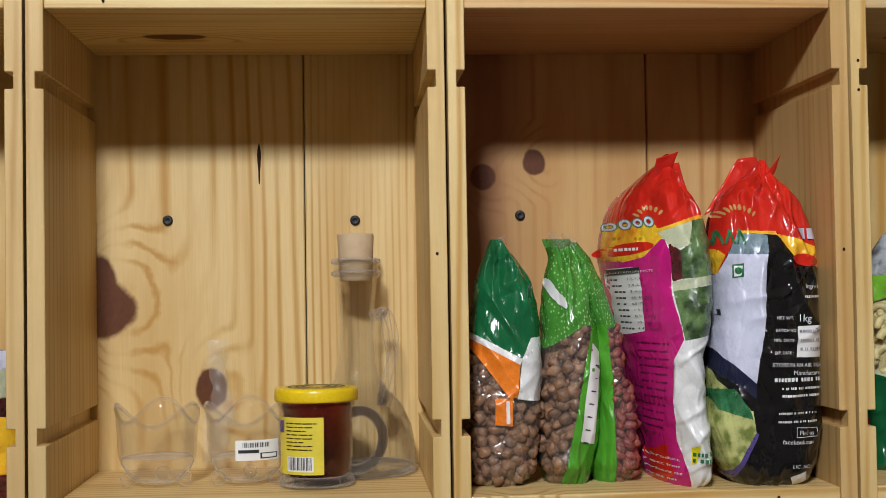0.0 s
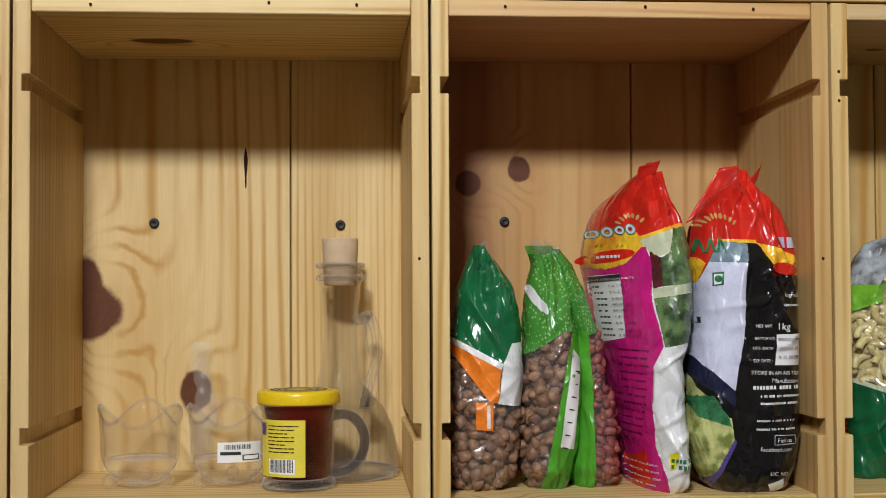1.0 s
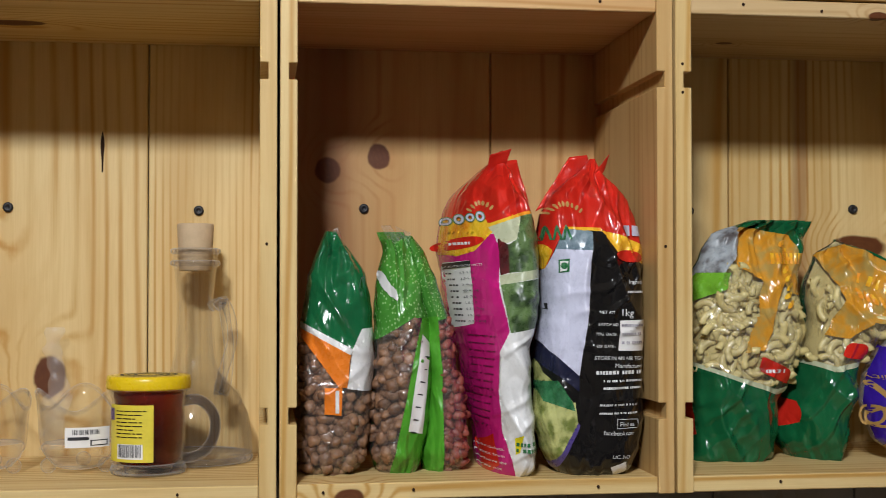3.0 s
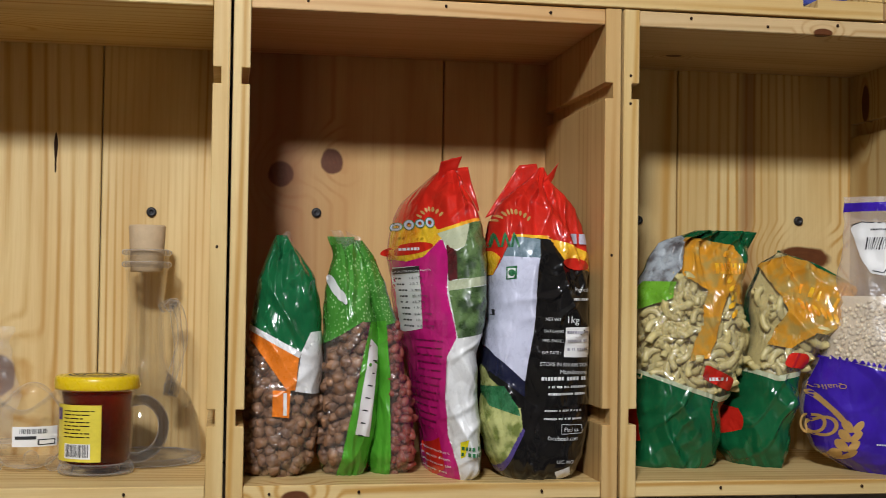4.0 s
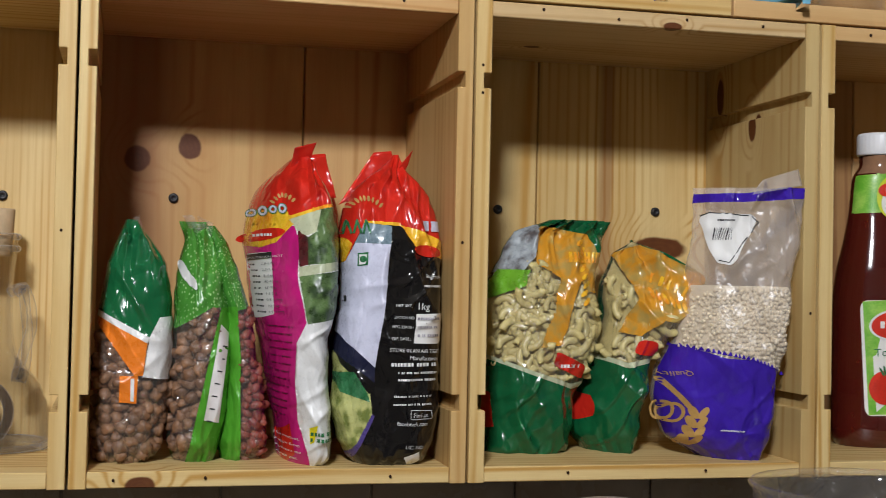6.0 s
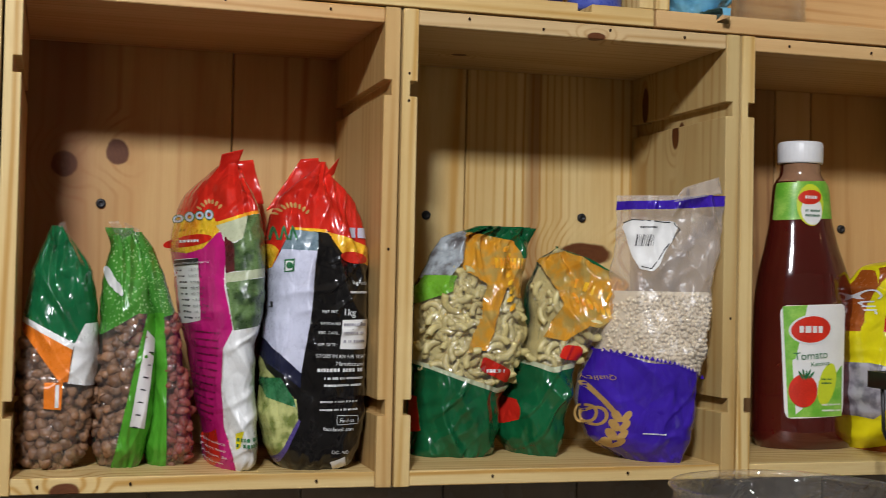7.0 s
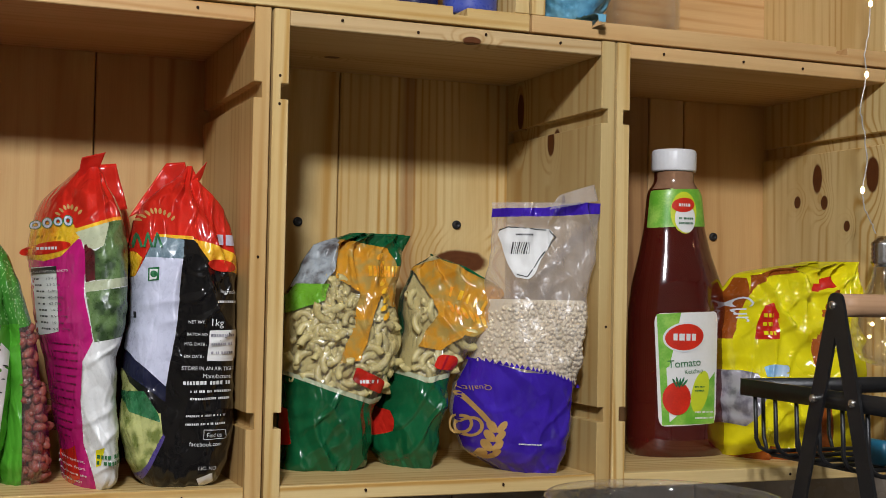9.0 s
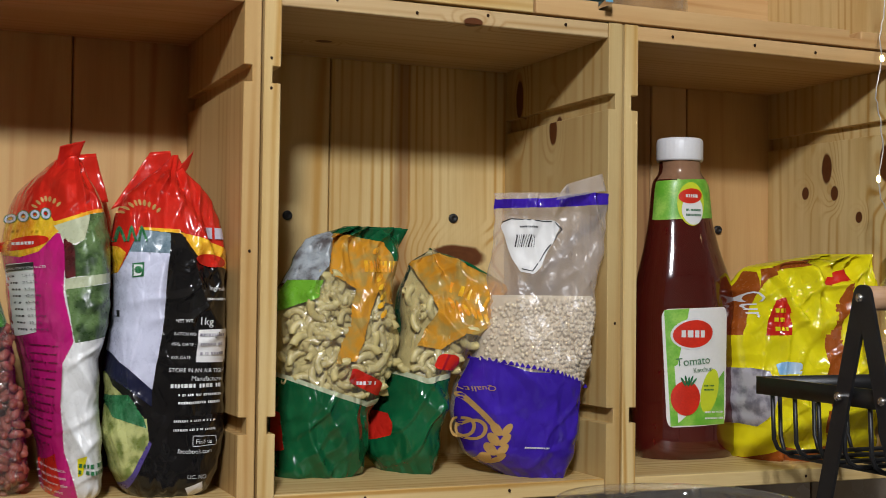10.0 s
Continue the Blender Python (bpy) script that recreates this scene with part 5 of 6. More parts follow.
HONEY = glass("honey", (0.46, 0.085, 0.006), 0.45, 0.02, 0.0, 0.3)
LID = plain("yellow_lid_plastic", (0.80, 0.56, 0.012), 0.28, vary=0.05, bump=0.05)
LABEL_YELLOW = plain("yellow_label_paper", (0.72, 0.60, 0.05), 0.45, vary=0.06, scale=50)
jar = thing("honey_jar", (-0.1085, 0.088, T), "glass mug jar of dark honey with yellow lid", "jar")
body = part("glass_body", lathe([(0, 0.0015), (0.024, 0.0005), (0.0310, 0.0012), (0.0318, 0.004), (0.0300, 0.0085), (0.0290, 0.012), (0.0296, 0.018), (0.0304, 0.030), (0.0304, 0.050), (0.0300, 0.060), (0.0312, 0.0645), (0.0322, 0.068), (0.0322, 0.073)], 64), GLASS, jar)
part("foot_ring", lathe([(0.020, 0.0012), (0.0312, 0.0008), (0.0322, 0.004), (0.0304, 0.0082), (0.0262, 0.0095), (0.020, 0.006), (0.020, 0.0012)], 64), HEAVY, jar)
part("honey", lathe([(0, 0.006), (0.020, 0.0065), (0.0265, 0.011), (0.0275, 0.018), (0.0284, 0.030), (0.0284, 0.050), (0.0280, 0.060), (0.0292, 0.066), (0.0292, 0.069), (0, 0.0692)], 64), HONEY, body, "dark amber honey")
lid = part("lid", lathe([(0, 0.0835), (0.030, 0.0835), (0.0345, 0.083), (0.0352, 0.081), (0.0355, 0.0795), (0.0357, 0.0735), (0.0352, 0.0722), (0.0332, 0.0722), (0.0332, 0.079), (0, 0.0795)], 72), LID, jar, "yellow plastic lid")
for k in range(3):
    part("top_print", lathe([(0.010 + 0.006 * k, 0.0838), (0.0125 + 0.006 * k, 0.0838)], 40), INK, lid)
hp = [Vector(p) for p in ((0.027, 0, 0.0600), (0.040, 0, 0.0620), (0.0500, 0, 0.0560), (0.0560, 0, 0.0440), (0.0545, 0, 0.0290), (0.0465, 0, 0.0175), (0.036, 0, 0.0125), (0.027, 0, 0.0130))]
hs = []
for i in range(len(hp) - 1):
    p0, p1, p2, p3 = hp[max(i - 1, 0)], hp[i], hp[i + 1], hp[min(i + 2, len(hp) - 1)]
    for q in range(6):
        u = q / 6
        hs.append(0.5 * (2 * p1 + (p2 - p0) * u + (2 * p0 - 5 * p1 + 4 * p2 - p3) * u * u + (3 * p1 - p0 - 3 * p2 + p3) * u ** 3))
hb = tube(hs + [hp[-1]], 0.0045, 16)
part("handle", hb, HEAVY, jar, "clear glass handle")
lab = wrap("paper_label", 0.0305, -78, 12, 0.0125, 0.0600, LABEL_YELLOW, jar, "yellow paper label with barcode", 24, 0.0006)
for k in range(8):
    a0 = -52.0
    for w in range(6):
        a1 = a0 + 5.0 + 3.5 * ((w * 5 + k * 3) % 4)
        if a1 < 4 - 5 * (k % 3):
            wrap("print_bar", 0.0305, a0, a1, 0.0545 - 0.0031 * k, 0.0554 - 0.0031 * k, NAIL, lab, "", 2, 0.0009)
        a0 = a1 + 1.8
wrap("barcode_ground", 0.0305, -50, -4, 0.0150, 0.0275, PAPER, lab, "", 8, 0.0009)
for k in range(17):
    wrap("barcode_bar", 0.0305, -47 + k * 2.4, -47 + k * 2.4 + (1.5 if k % 3 else 0.8), 0.0165, 0.0270, INK, lab, "", 1, 0.0012)
wrap("blue_panel", 0.0305, -78, -58, 0.0470, 0.0570, VIOLET, lab, "", 6, 0.0010)

CORK = plain("cork", (0.58, 0.43, 0.26), 0.8, vary=0.06, scale=120, bump=0.2)
flask = thing("glass_carafe", (-0.0730, 0.155, T), "clear glass carafe with cork and twisted handle", "carafe")
part("glass_body", lathe([(0, 0.003), (0.030, 0.001), (0.049, 0.0005), (0.0518, 0.003), (0.0522, 0.010), (0.0508, 0.028), (0.0480, 0.044), (0.0400, 0.062), (0.0290, 0.074), (0.0215, 0.084), (0.0185, 0.098), (0.0165, 0.125), (0.0165, 0.150), (0.0185, 0.172), (0.0192, 0.176),
                          (0.0218, 0.178), (0.0220, 0.182), (0.0198, 0.184), (0.0198, 0.187), (0.0220, 0.189), (0.0218, 0.193), (0.0188, 0.194), (0.0172, 0.190), (0.0168, 0.172), (0.0148, 0.150), (0.0148, 0.125), (0.0166, 0.098),
                          (0.0196, 0.085), (0.0272, 0.0755), (0.0382, 0.0635), (0.0462, 0.045), (0.0490, 0.028), (0.0502, 0.010), (0.047, 0.0065), (0, 0.0075)], 64), GLASS, flask)
for zz in (0.180, 0.191):
    part("neck_ring", lathe([(0.0196, zz - 0.0028), (0.0222, zz - 0.0018), (0.0226, zz), (0.0222, zz + 0.0018), (0.0196, zz + 0.0028), (0.0196, zz - 0.0028)], 48), HEAVY, flask)
part("foot_ring", lathe([(0.044, 0.0012), (0.0520, 0.0012), (0.0528, 0.004), (0.0518, 0.0075), (0.047, 0.0066), (0.044, 0.0012)], 64), HEAVY, flask)
part("cork", lathe([(0, 0.173), (0.0138, 0.173), (0.0148, 0.174), (0.0166, 0.2145), (0.0160, 0.2160), (0, 0.2162)], 40), CORK, flask, "pale tan cork stopper")
for s in (0, 1):
    pts = []
    for k in range(30):
        u = k / 29
        cx = 0.0165 + 0.0155 * math.sin(math.pi * min(1, u * 1.6) * 0.5) if u < 0.6 else 0.032 - 0.0085 * ((u - 0.6) / 0.4)
        cz = 0.140 + 0.006 * math.sin(u * math.pi * 1.6) - max(0, u - 0.25) * 0.098
        tw = u * 7 + s * math.pi
        pts.append((cx + 0.0026 * math.cos(tw), -0.004 + 0.0026 * math.sin(tw), cz))
    part("handle_strand", tube(pts, 0.0046, 12), HEAVY, flask, "twisted glass strand")
bm = bmesh.new()
bmesh.ops.create_icosphere(bm, subdivisions=3, radius=0.0062, matrix=pose(0.0235, -0.004, 0.068))
part("handle_foot", bm, HEAVY, flask)

# a strip of clear tape that stands behind the holders
TAPE = clear("milky_tape", (1, 1, 1), 0.20, (0.75, 0.70, 0.62), 0.4, 0.03, 0.002)
bm = bmesh.new()
tp = [(-202, 135), (-205, 115), (-200, 94), (-198, 74), (-205, 53), (-205, 22)]
rows = []
for i in range(41):
    u = i / 40 * (len(tp) - 1)
    k = min(int(u), len(tp) - 2)
    p = Vector(tp[k]).lerp(Vector(tp[k + 1]), u - k) / 1000
    w = 0.008 + 0.004 * noise.noise((i * 0.25, 0.3, 0)) + 0.004 * (i > 24)
    rows.append([bm.verts.new((p.x + w * s, 0.188 + 0.006 * noise.noise((i * 0.2, s, 1)) + 0.004 * s * s, max(p.y, T + 0.0002))) for s in (-1, -0.4, 0.3, 1)])
for p, q in zip(rows, rows[1:]):
    for k in range(3):
        bm.faces.new((p[k], p[k + 1], q[k + 1], q[k]))
bmesh.ops.translate(bm, verts=bm.verts, vec=(0.21, -0.188, -T))
tape = part("tape_strip", bm, TAPE)
tape.location = (-0.21, 0.188, T)
tagged(tape, "crumpled strip of milky clear tape behind glass holders", "tape")

# dark crack in the wide back plank
bm = lathe([(0, -0.0003), (0.0013, -0.0003), (0.0016, 0.0006)], 16, lambda a, r, z: (r * math.cos(a) * (1 + 0.4 * math.sin(3 * a)), z, r * math.sin(a) * 13))
bmesh.ops.translate(bm, verts=bm.verts, vec=(0.166, D, 0.300))
part("crack", bm, NAIL, c1, "dark split in the wood")

# ---- sauce bottle ----
KETCHUP = plain("ketchup_bottle", (0.075, 0.0065, 0.005), 0.10, vary=0.12, scale=12, coat=1.0)
AMBER_NECK = plain("empty_neck_plastic", (0.30, 0.16, 0.09), 0.12, vary=0.1, coat=0.5)
CAP = plain("white_cap_plastic", (0.80, 0.80, 0.80), 0.4, vary=0.03)
LABEL_GREEN = plain("label_green", (0.13, 0.42, 0.03), 0.35, second=(0.35, 0.62, 0.10), scale=60)
TOMATO = plain("tomato_print", (0.70, 0.03, 0.012), 0.35, vary=0.12, scale=60)
LIME = plain("label_lime", (0.62, 0.70, 0.03), 0.35, vary=0.05)
k = Bag("ketchup_bottle", [(14, 757, 857, 30), (18, 753, 861, 36), (30, 751, 861, 38), (76, 751, 861, 38), (164, 751, 860, 38), (193, 755, 854, 36), (222, 762, 842, 30.5), (251, 767, 834, 25.5), (285, 770, 830, 24), (293, 772, 827, 23), (298, 779, 819, 21), (311, 779, 819, 21)],
        0.122, "dark red ketchup bottle with green label and white cap", "sauce bottle", "", 21.0, 0.0, 2.2)
k.skin([
    ("neck", AMBER_NECK, [(700, 292), (900, 292), (900, 330), (700, 330)], "empty clear neck"),
    ("neck_label", LABEL_GREEN, [(733.0, 288.0), (849.0, 295.0), (849.0, 255.0), (734.0, 249.0)], "green neck label"),
], ("bottle", KETCHUP, "glossy dark red bottle"), ("bottle_back", KETCHUP, "glossy dark red bottle"), 200, 200)
k.rounded("front_label", [(762.0, 162.0), (833.0, 165.0), (831.0, 49.0), (767.0, 46.0)], PAPER, "green and white front label", 0.0006, None, 0.16)
k.patch("green_field", [(764.0, 161.0), (787.0, 163.0), (776.0, 108.0), (767.0, 102.0)], LABEL_GREEN, "green printed field", 0.0010)
k.patch("green_field", [(767.0, 102.0), (773.0, 106.0), (777.0, 48.0), (770.0, 47.0)], LABEL_GREEN, "green printed field", 0.0010)
k.patch("green_field", [(799.0, 71.0), (829.0, 102.0), (829.0, 49.0), (774.0, 48.0)], LABEL_GREEN, "green printed field", 0.0010)
oval = k.disc("brand_oval", (792.0, 138.0), 21, 13.5, TOMATO, "red brand oval with white rim", 0.0016, 0.0, None, 0.12)
k.disc("oval_rim", (792.0, 138.0), 23, 15.5, WHITE_INK, "", 0.0014, 0.86, oval, 0.12)
k.bars("brand_bar", 779.0, 806.0, [138.0], 7.0, WHITE_INK, 80, oval, "white brand bars")
k.words("Tomato", (774.0, 106.0), 8.0, LEAF, 0.09, 0.0018)
k.words("Ketchup", (791.0, 100.0), 4.6, LEAF, 0.09, 0.0018)
tom = k.disc("tomato_picture", (784.0, 75.0), 14.5, 17, TOMATO, "printed red tomato", 0.0016)
for j in range(5):
    k.disc("tomato_leaf", (786.0 + 2.6 * (j - 2), 91.0 + 1.5 * (j % 2)), 1.1, 5.0, LEAF, "", 0.0022, 0.0, tom, 0.5 - 0.3 * j)
k.disc("lime_flash", (810.0, 82.0), 10, 22, LIME, "lime green printed oval", 0.0013, 0.0, None, -0.25)
k.bars("small_print", 803.0, 816.0, [87.0, 83.0], 1.6, LEAF, 81)
k.bars("small_print", 804.0, 827.0, [61.0, 55.0], 1.8, PAPER, 82)
nk = k.disc("neck_oval", (797.0, 267.0), 15, 22, LIME, "lime oval on the neck label", 0.0008)
k.disc("neck_field", (798.0, 261.0), 12, 15, PAPER, "", 0.0011, 0.0, nk)
k.disc("neck_brand", (796.0, 275.0), 13, 7.5, TOMATO, "red brand oval", 0.0014, 0.0, nk, 0.12)
k.bars("neck_bar", 790.0, 804.0, [275.0], 3.2, WHITE_INK, 83, nk)
k.bars("neck_print", 790.0, 807.0, [261.0, 256.0], 2.2, LEAF, 84, nk)
bm = lathe([(0, 0.3205), (0.0212, 0.3205), (0.0226, 0.3196), (0.0234, 0.317), (0.0235, 0.2995), (0.0229, 0.2975), (0.0200, 0.2975)], 96,
           lambda a, r, z: (r * (1 + (0.006 * math.cos(32 * a) if r > 0.0232 else 0)) * math.cos(a), r * (1 + (0.006 * math.cos(32 * a) if r > 0.0232 else 0)) * math.sin(a), z))
bmesh.ops.translate(bm, verts=bm.verts, vec=(0.799 - k.base.x, 0, 0))
part("cap", bm, CAP, k.thing, "ribbed white plastic cap")

# ---- snack packet in the first crate ----
s = Bag("snack_packet", [(14, -470, -352, 16), (30, -476, -349, 30), (80, -474, -350, 32), (118, -466, -353, 24), (134, -462, -357, 6)], 0.07, "maroon snack packet with golden food picture", "snack packet", "", 23.0, 1.2)
s.skin([("pale_top", LAVENDER, [(-500, 119), (-300, 119), (-300, 140), (-500, 140)], "pale blue printed top"),
        ("tan_band", CREAM, [(-500, 96), (-300, 96), (-300, 119), (-500, 119)], "tan printed band"),
        ("food_picture", YELLOW, [(-500, 34), (-300, 34), (-300, 72), (-380, 84), (-500, 72)], "golden food picture")],
       ("front", MAROON, "maroon printed film"), ("back", MAROON, "maroon printed film"), 120, 100)

# ---- basket on the counter ----
METAL = plain("black_powder_coat", (0.012, 0.012, 0.013), 0.38, vary=0.1, scale=200, bump=0.15)
STEEL = plain("steel_rivet", (0.62, 0.60, 0.58), 0.22, 1.0, vary=0.08)
DOWEL = pine("beech_dowel", "x", rgb(0.55, 0.34, 0.20), rgb(0.44, 0.25, 0.13), bands=200)
TEAL = plain("teal_plastic", (0.010, 0.12, 0.20), 0.4, vary=0.1)
bk = thing("wire_basket", (0.757, -0.205, -0.30), "black metal wire basket stand with wooden handle", "basket")
O = Vector((0.757, -0.205, -0.30))
SLANT = 0.075


def edge_x(y):
    return 0.757 + SLANT * (y + 0.205)


def strap(p, q, w, thick, bmx=None):
    """A flat bar from p to q, w high."""
    p, q = Vector(p), Vector(q)
    d = (q - p).normalized()
    n = d.cross(Vector((0, 0, 1)))
    n = n.normalized() * thick / 2
    up = d.cross(n).normalized() * w / 2
    bmx = bmx or bmesh.new()
    vs = [bmx.verts.new(e + s * n + t * up - O) for e in (p, q) for s in (-1, 1) for t in (-1, 1)]
    fs = [bmx.faces.new([vs[i] for i in f]) for f in ((0, 1, 3, 2), (4, 6, 7, 5), (0, 4, 5, 1), (2, 3, 7, 6), (0, 2, 6, 4), (1, 5, 7, 3))]
    bmesh.ops.recalc_face_normals(bmx, faces=fs)
    return bmx


ZS, ZB, YF, YN, XE = 0.0975, 0.040, -0.050, -0.360, 1.16
part("rim_bar", strap((edge_x(YF), YF, ZS), (edge_x(YN), YN, ZS), 0.0150, 0.003), METAL, bk)
part("rim_bar", strap((edge_x(YF), YF, ZS), (XE, YF + 0.01, ZS), 0.0150, 0.003), METAL, bk)
part("rim_bar", strap((edge_x(YN), YN, ZS), (XE, YN + 0.01, ZS), 0.0150, 0.003), METAL, bk)
part("rim_bar", strap((XE, YF + 0.01, ZS), (XE, YN + 0.01, ZS), 0.0150, 0.003), METAL, bk)
for i in range(9):
    y = YF - 0.020 - i * 0.0335
    x0, x1 = edge_x(y) + 0.002, XE - 0.002
    part("wire", tube([Vector(p) - O for p in ((x0, y, ZS), (x0 + 0.002, y, ZB + 0.012), (x0 + 0.006, y, ZB + 0.004), (x0 + 0.014, y, ZB), (x1 - 0.014, y, ZB), (x1 - 0.006, y, ZB + 0.004), (x1, y, ZS))], 0.0019, 8), METAL, bk)
for i in range(10):
    x = edge_x(YF) + 0.022 + i * 0.037
    part("wire", tube([Vector(p) - O for p in ((x, YF - 0.002, ZS), (x, YF - 0.004, ZB + 0.012), (x, YF - 0.009, ZB), (x, YF - 0.018, ZB - 0.0035), (x, YN + 0.018, ZB - 0.0035), (x, YN + 0.009, ZB), (x, YN + 0.003, ZS))], 0.0019, 8), METAL, bk)


def leg(sign, x):
    """One flat leg of the A-shaped end, with a rounded top."""
    top, low = Vector((-0.2045 + sign * 0.003, 0.177)), Vector((-0.2045 + sign * 0.130, -0.300))
    d = (low - top).normalized()
    n = Vector((-d.y, d.x))
    w = 0.0082
    outline = [top + w * (math.cos(a) * n - math.sin(a) * d) for a in np.linspace(0, math.pi, 11)] + [low - n * w * 0.95, low + n * w * 0.95]
    bm = bmesh.new()
    a = [bm.verts.new(Vector((x - 0.0014, p.x, p.y)) - O) for p in outline]
    b_ = [bm.verts.new(Vector((x + 0.0014, p.x, p.y)) - O) for p in outline]
    bm.faces.new(a)
    bm.faces.new(b_[::-1])
    for i in range(len(a)):
        j = (i + 1) % len(a)
        bm.faces.new((a[i], b_[i], b_[j], a[j]))
    bmesh.ops.recalc_face_normals(bm, faces=bm.faces)
    return part("leg", bm, METAL, bk, "flat black leg", False)


for xx in (0.7535, XE + 0.004):
    far, near = leg(1, xx), leg(-1, xx - 0.003)
    for y, z in ((-0.2045, 0.175), (-0.180, 0.0975), (-0.229, 0.0975)):
        bm = lathe([(0, -0.0032), (0.0018, -0.0030), (0.0034, -0.0018), (0.0038, 0.0), (0.0038, 0.004)], 20, lambda a, r, q: (q, r * math.cos(a), r * math.sin(a)))
        bmesh.ops.translate(bm, verts=bm.verts, vec=Vector((xx - 0.0046, y, z)) - O)
        part("rivet", bm, STEEL, bk, "polished steel rivet")
part("handle", tube([Vector(p) - O for p in ((0.7555, -0.2045, 0.175), (0.77, -0.2045, 0.175), (0.95, -0.2045, 0.175), (XE, -0.2045, 0.175))], 0.0095, 24), DOWEL, bk, "round beech wood handle")
clip = thing("plastic_clip", (0.845, -0.19, 0.0425), "teal blue plastic clip lying in basket", "clip")
part("clip_body", box(-0.035, 0.06, -0.012, 0.012, 0.0, 0.016, 0.003), TEAL, clip)
part("clip_jaw", box(-0.044, -0.034, -0.014, 0.014, 0.0, 0.021, 0.003), TEAL, clip)

# ---- string of lights and hanging bulb ----
WIRE = plain("silver_wire", (0.62, 0.58, 0.52), 0.35, 0.4)
m, nt, bsdf = shader("warm_led")
bsdf.inputs["Base Color"].default_value = rgb(1, 0.8, 0.5)
bsdf.inputs["Emission Color"].default_value = rgb(1.0, 0.72, 0.33)
bsdf.inputs["Emission Strength"].default_value = 9.0
LED = m
line = [(926, 513), (929, 474), (927, 445), (922, 422), (925, 403), (917, 368), (923, 346), (926, 315), (921, 288), (923, 270), (934, 254), (938, 244)]
st = thing("string_lights", (line[0][0] / 1000, -0.03, line[0][1] / 1000), "thin silver wire string with warm glowing lamps", "string lights")
SO = Vector(st.location)
fine = []
for (x0, z0), (x1, z1) in zip(line, line[1:]):
    fine += [Vector((x0 + (x1 - x0) * q / 6, -30 + 2 * noise.noise((z0 * 0.05, q, 0)), z0 + (z1 - z0) * q / 6)) / 1000 - SO for q in range(6)]
part("wire", tube(fine, 0.0007, 6), WIRE, st)
for j in (1, 4, 8):
    bm = bmesh.new()
    bmesh.ops.create_icosphere(bm, subdivisions=2, radius=0.0026, matrix=Matrix.Translation(Vector((line[j][0], -30, line[j][1])) / 1000 - SO) @ Matrix.Diagonal((0.8, 0.8, 1.4, 1)))
    part("lamp", bm, LED, st, "tiny warm glowing lamp")
bx, bz = line[-1][0] / 1000 + 0.010, line[-1][1] / 1000
bulb = thing("hanging_bulb", (bx, -0.03, bz), "clear glass bulb ornament with ribbed metal cap", "ornament")
part("cap", lathe([(0, 0.0), (0.006, -0.001), (0.0095, -0.005)] + [(0.0118 + 0.0010 * (i % 2), -0.007 - 0.0022 * i) for i in range(10)] + [(0.0105, -0.031)], 32), STEEL, bulb, "ribbed metal screw cap")
part("globe", lathe([(0.0102, -0.030), (0.0110, -0.038), (0.0150, -0.050), (0.0230, -0.064), (0.0300, -0.080), (0.0325, -0.096), (0.0300, -0.112), (0.0210, -0.124), (0.0090, -0.129), (0, -0.1298),
                     (0, -0.1284), (0.0090, -0.1276), (0.0202, -0.1228), (0.0288, -0.1112), (0.0311, -0.096), (0.0286, -0.0806), (0.0216, -0.065), (0.0137, -0.051), (0.0098, -0.038), (0.0090, -0.030)], 48), GLASS, bulb, "clear glass globe")
for j in range(9):
    a = j * 2.4
    bm = bmesh.new()
    bmesh.ops.create_icosphere(bm, subdivisions=1, radius=0.0021, matrix=pose(0.016 * math.cos(a), 0.016 * math.sin(a), -0.062 - 0.0065 * j))
    part("lamp", bm, LED, bulb, "tiny warm glowing lamp")

# ---- upper row ----
UZ = H + 0.0016 + T + 0.002
LILAC = plain("lilac_plastic", (0.36, 0.38, 0.55), 0.35, vary=0.08)
COBALT = plain("cobalt_plastic", (0.07, 0.10, 0.42), 0.3, vary=0.1)
INDIGO = plain("dark_blue_plastic", (0.015, 0.018, 0.07), 0.3, vary=0.1)
SKY = film("pale_blue_bag", (0.16, 0.42, 0.58), 0.35, second=(0.08, 0.28, 0.44), scale=50)


def tub(name, x, y, z, r, h, mat, label, category, rim=None, squash=1.0):
    t = thing(name, (x, y, z), label, category)
    part("body", lathe([(0, 0.0005), (r * 0.86, 0.0005), (r * 0.93, 0.002), (r * 0.955, 0.006), (r, h), (r * 0.97, h), (r * 0.92, 0.008), (0, 0.004)], 56, lambda a, q, w: (q * math.cos(a), q * squash * math.sin(a), w)), mat, t)
    part("rim", lathe([(r * 0.985, h + 0.0005), (r * 1.03, h + 0.001), (r * 1.045, h + 0.003), (r * 1.02, h + 0.0055), (r * 0.985, h + 0.004), (r * 0.985, h + 0.0005)], 56, lambda a, q, w: (q * math.cos(a), q * squash * math.sin(a), w)), rim or mat, t)
    return t


tub("plastic_tub", 0.411, 0.045, UZ, 0.036, 0.16, LILAC, "pale lilac plastic tub on the upper shelf", "tub")
tub("plastic_bottle", 0.474, 0.045, UZ, 0.022, 0.18, INDIGO, "dark indigo plastic bottle on the upper shelf", "bottle")
tub("plastic_beaker", 0.5265, 0.040, UZ, 0.0265, 0.14, COBALT, "cobalt blue plastic beaker with pale edge", "beaker", WHITE)
tub("glass_tumbler", 0.713, 0.045, UZ, 0.038, 0.12, GLASS, "clear glass tumbler on the upper shelf", "tumbler")
bag = thing("crumpled_bag", (0.630, 0.034, UZ), "crumpled pale blue plastic bag hanging over edge", "plastic bag")
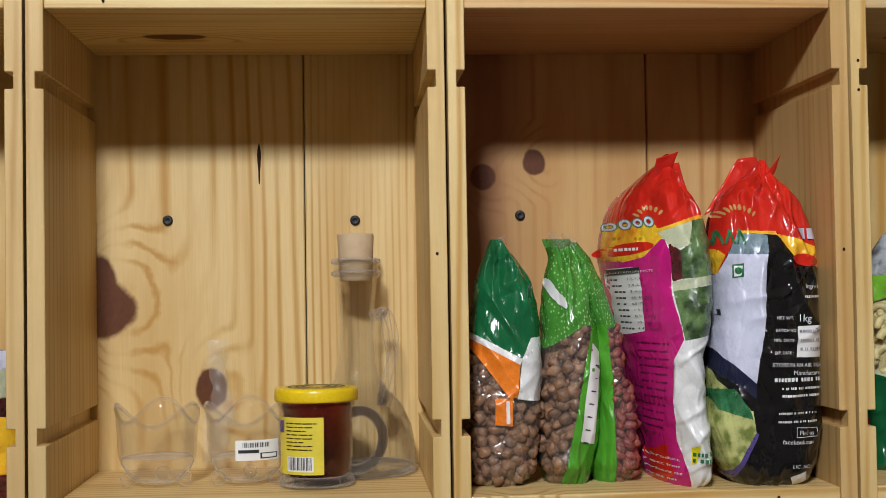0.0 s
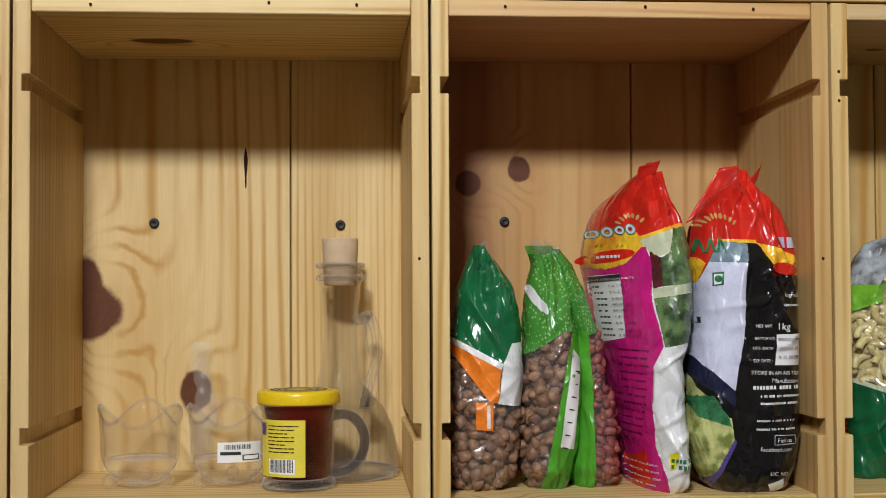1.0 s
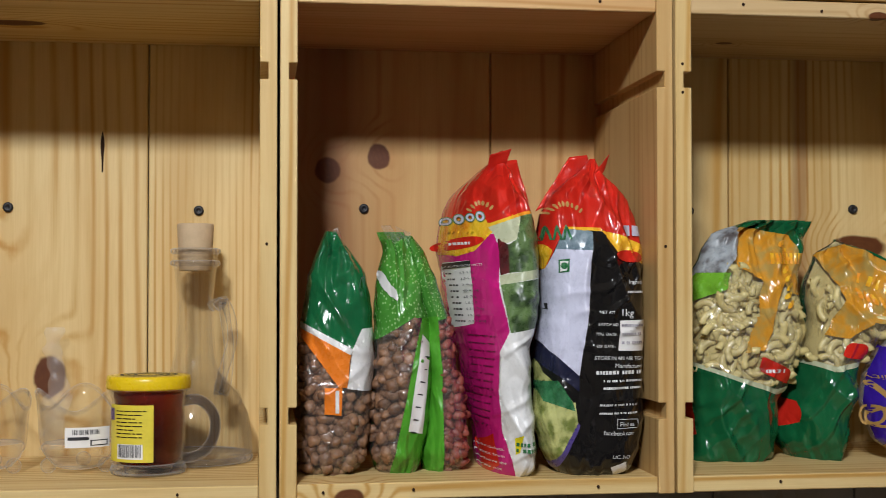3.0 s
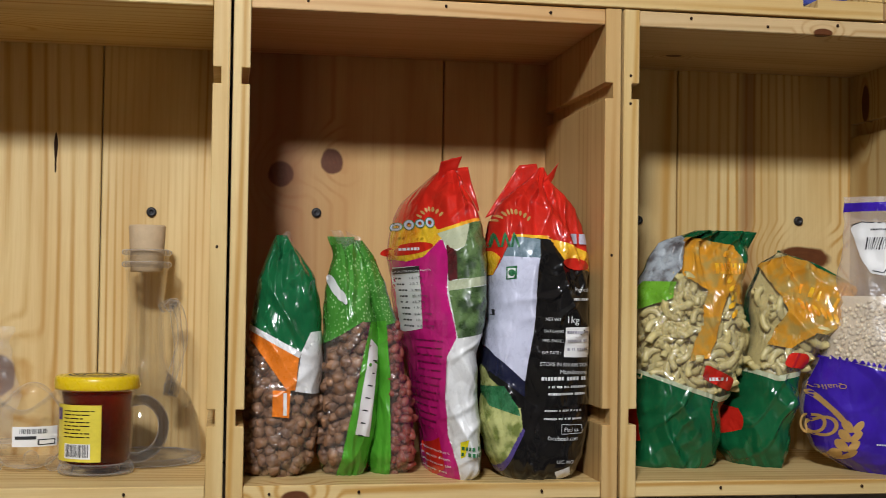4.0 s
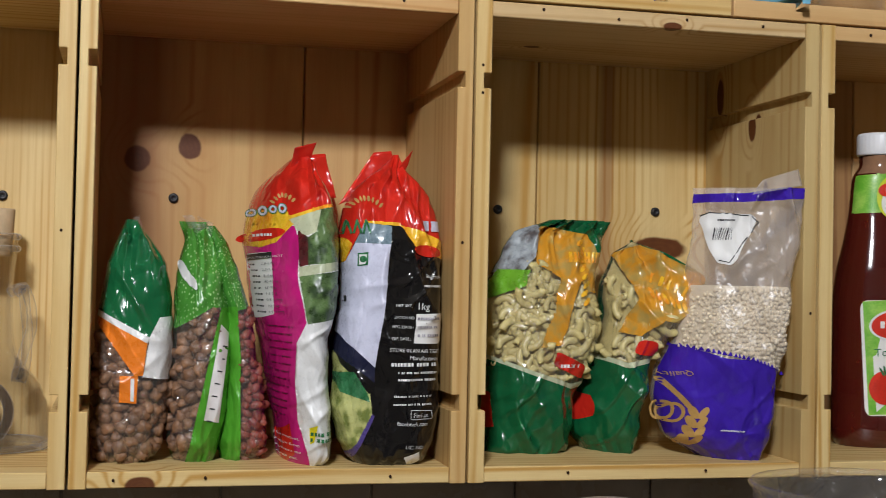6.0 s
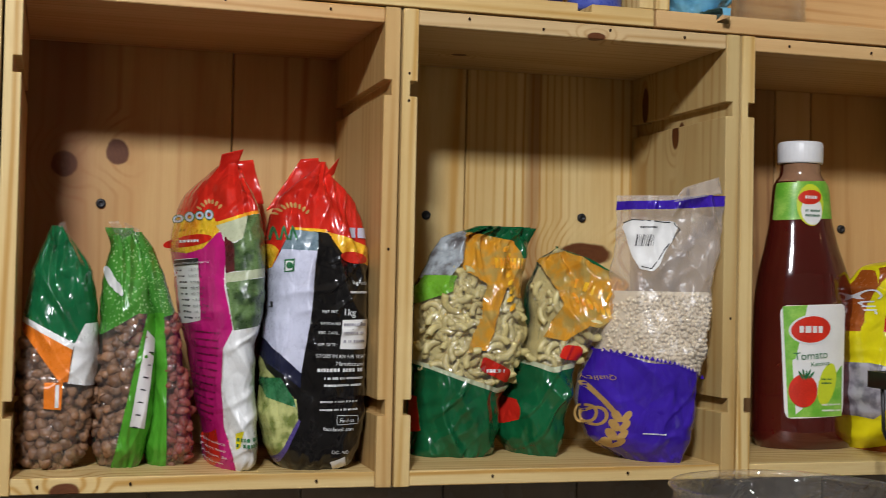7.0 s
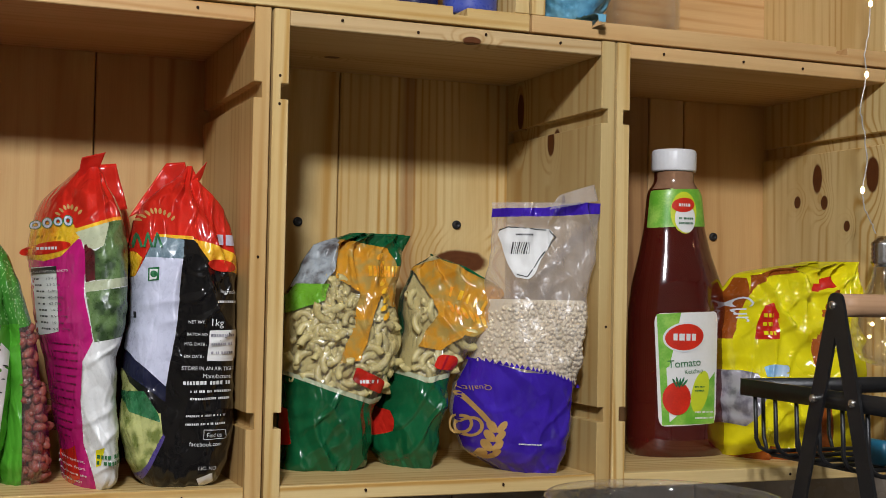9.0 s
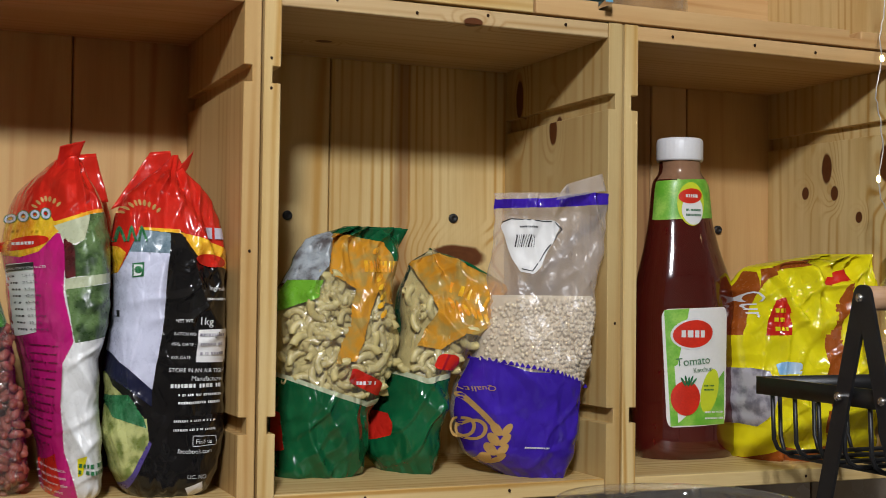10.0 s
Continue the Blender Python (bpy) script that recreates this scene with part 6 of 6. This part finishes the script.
bm = bmesh.new()
bmesh.ops.create_icosphere(bm, subdivisions=5, radius=1)
for q in bm.verts:
    c = q.co.normalized()
    r = 1 + 0.28 * noise.noise(c * 2.2) + 0.20 * (1 - abs(noise.noise(c * 5 + Vector((4, 0, 0))))) + 0.07 * noise.noise(c * 11)
    q.co = Vector((c.x * 0.032, c.y * 0.030, 0.036 + c.z * 0.040)) * 1.0
    q.co = Vector((q.co.x * r, q.co.y * r, max(q.co.z * r * 0.95, 0.0004)))
part("bag_body", bm, SKY, bag)
bm = bmesh.new()
rows = []
for j in range(13):
    u = j / 12
    yy, zz = (-0.02 - u * 0.032, 0.004) if u < 0.9 else (-0.0525, 0.004 - (u - 0.9) * 0.08)
    rows.append([bm.verts.new((0.012 * (1 - 0.7 * u) * s + 0.004, yy, zz + 0.0015 * noise.noise((s * 3, u * 6, 0)))) for s in np.linspace(-1, 1, 9)])
for p, q in zip(rows, rows[1:]):
    for i in range(8):
        bm.faces.new((p[i], p[i + 1], q[i + 1], q[i]))
part("bag_corner", bm, SKY, bag)

# ---- on the counter below ----
PLASTIC = clear("clear_tub_plastic", (0.97, 0.97, 0.97), 0.04, (0.7, 0.7, 0.72), 0.08)
tub("storage_tub", 0.652, -0.108, -0.30, 0.098, 0.305, PLASTIC, "tall clear plastic storage tub on the counter", "tub")
PINKISH = plain("pale_ceramic", (0.38, 0.32, 0.30), 0.4, vary=0.06)
can = thing("canister", (0.44, -0.06, -0.308), "pale pinkish canister with lid on the counter", "canister")
part("body", lathe([(0, 0.008), (0.046, 0.008), (0.048, 0.011), (0.048, 0.285)], 48), PINKISH, can)
part("lid", lathe([(0.05, 0.284), (0.051, 0.29), (0.049, 0.296), (0.03, 0.300), (0, 0.301)], 48), PINKISH, can)

# wall tiles below the crates
for i in range(12):
    for j in range(3):
        x, z = -0.62 + i * 0.152, -0.30 + j * 0.152
        if z > 0.0:
            continue
        w = part("tile", box(x, x + 0.150, 0.2285, 0.2345, z, min(z + 0.150, 0.16), 0.0012), TILE, bpy.data.objects["wall_north"])
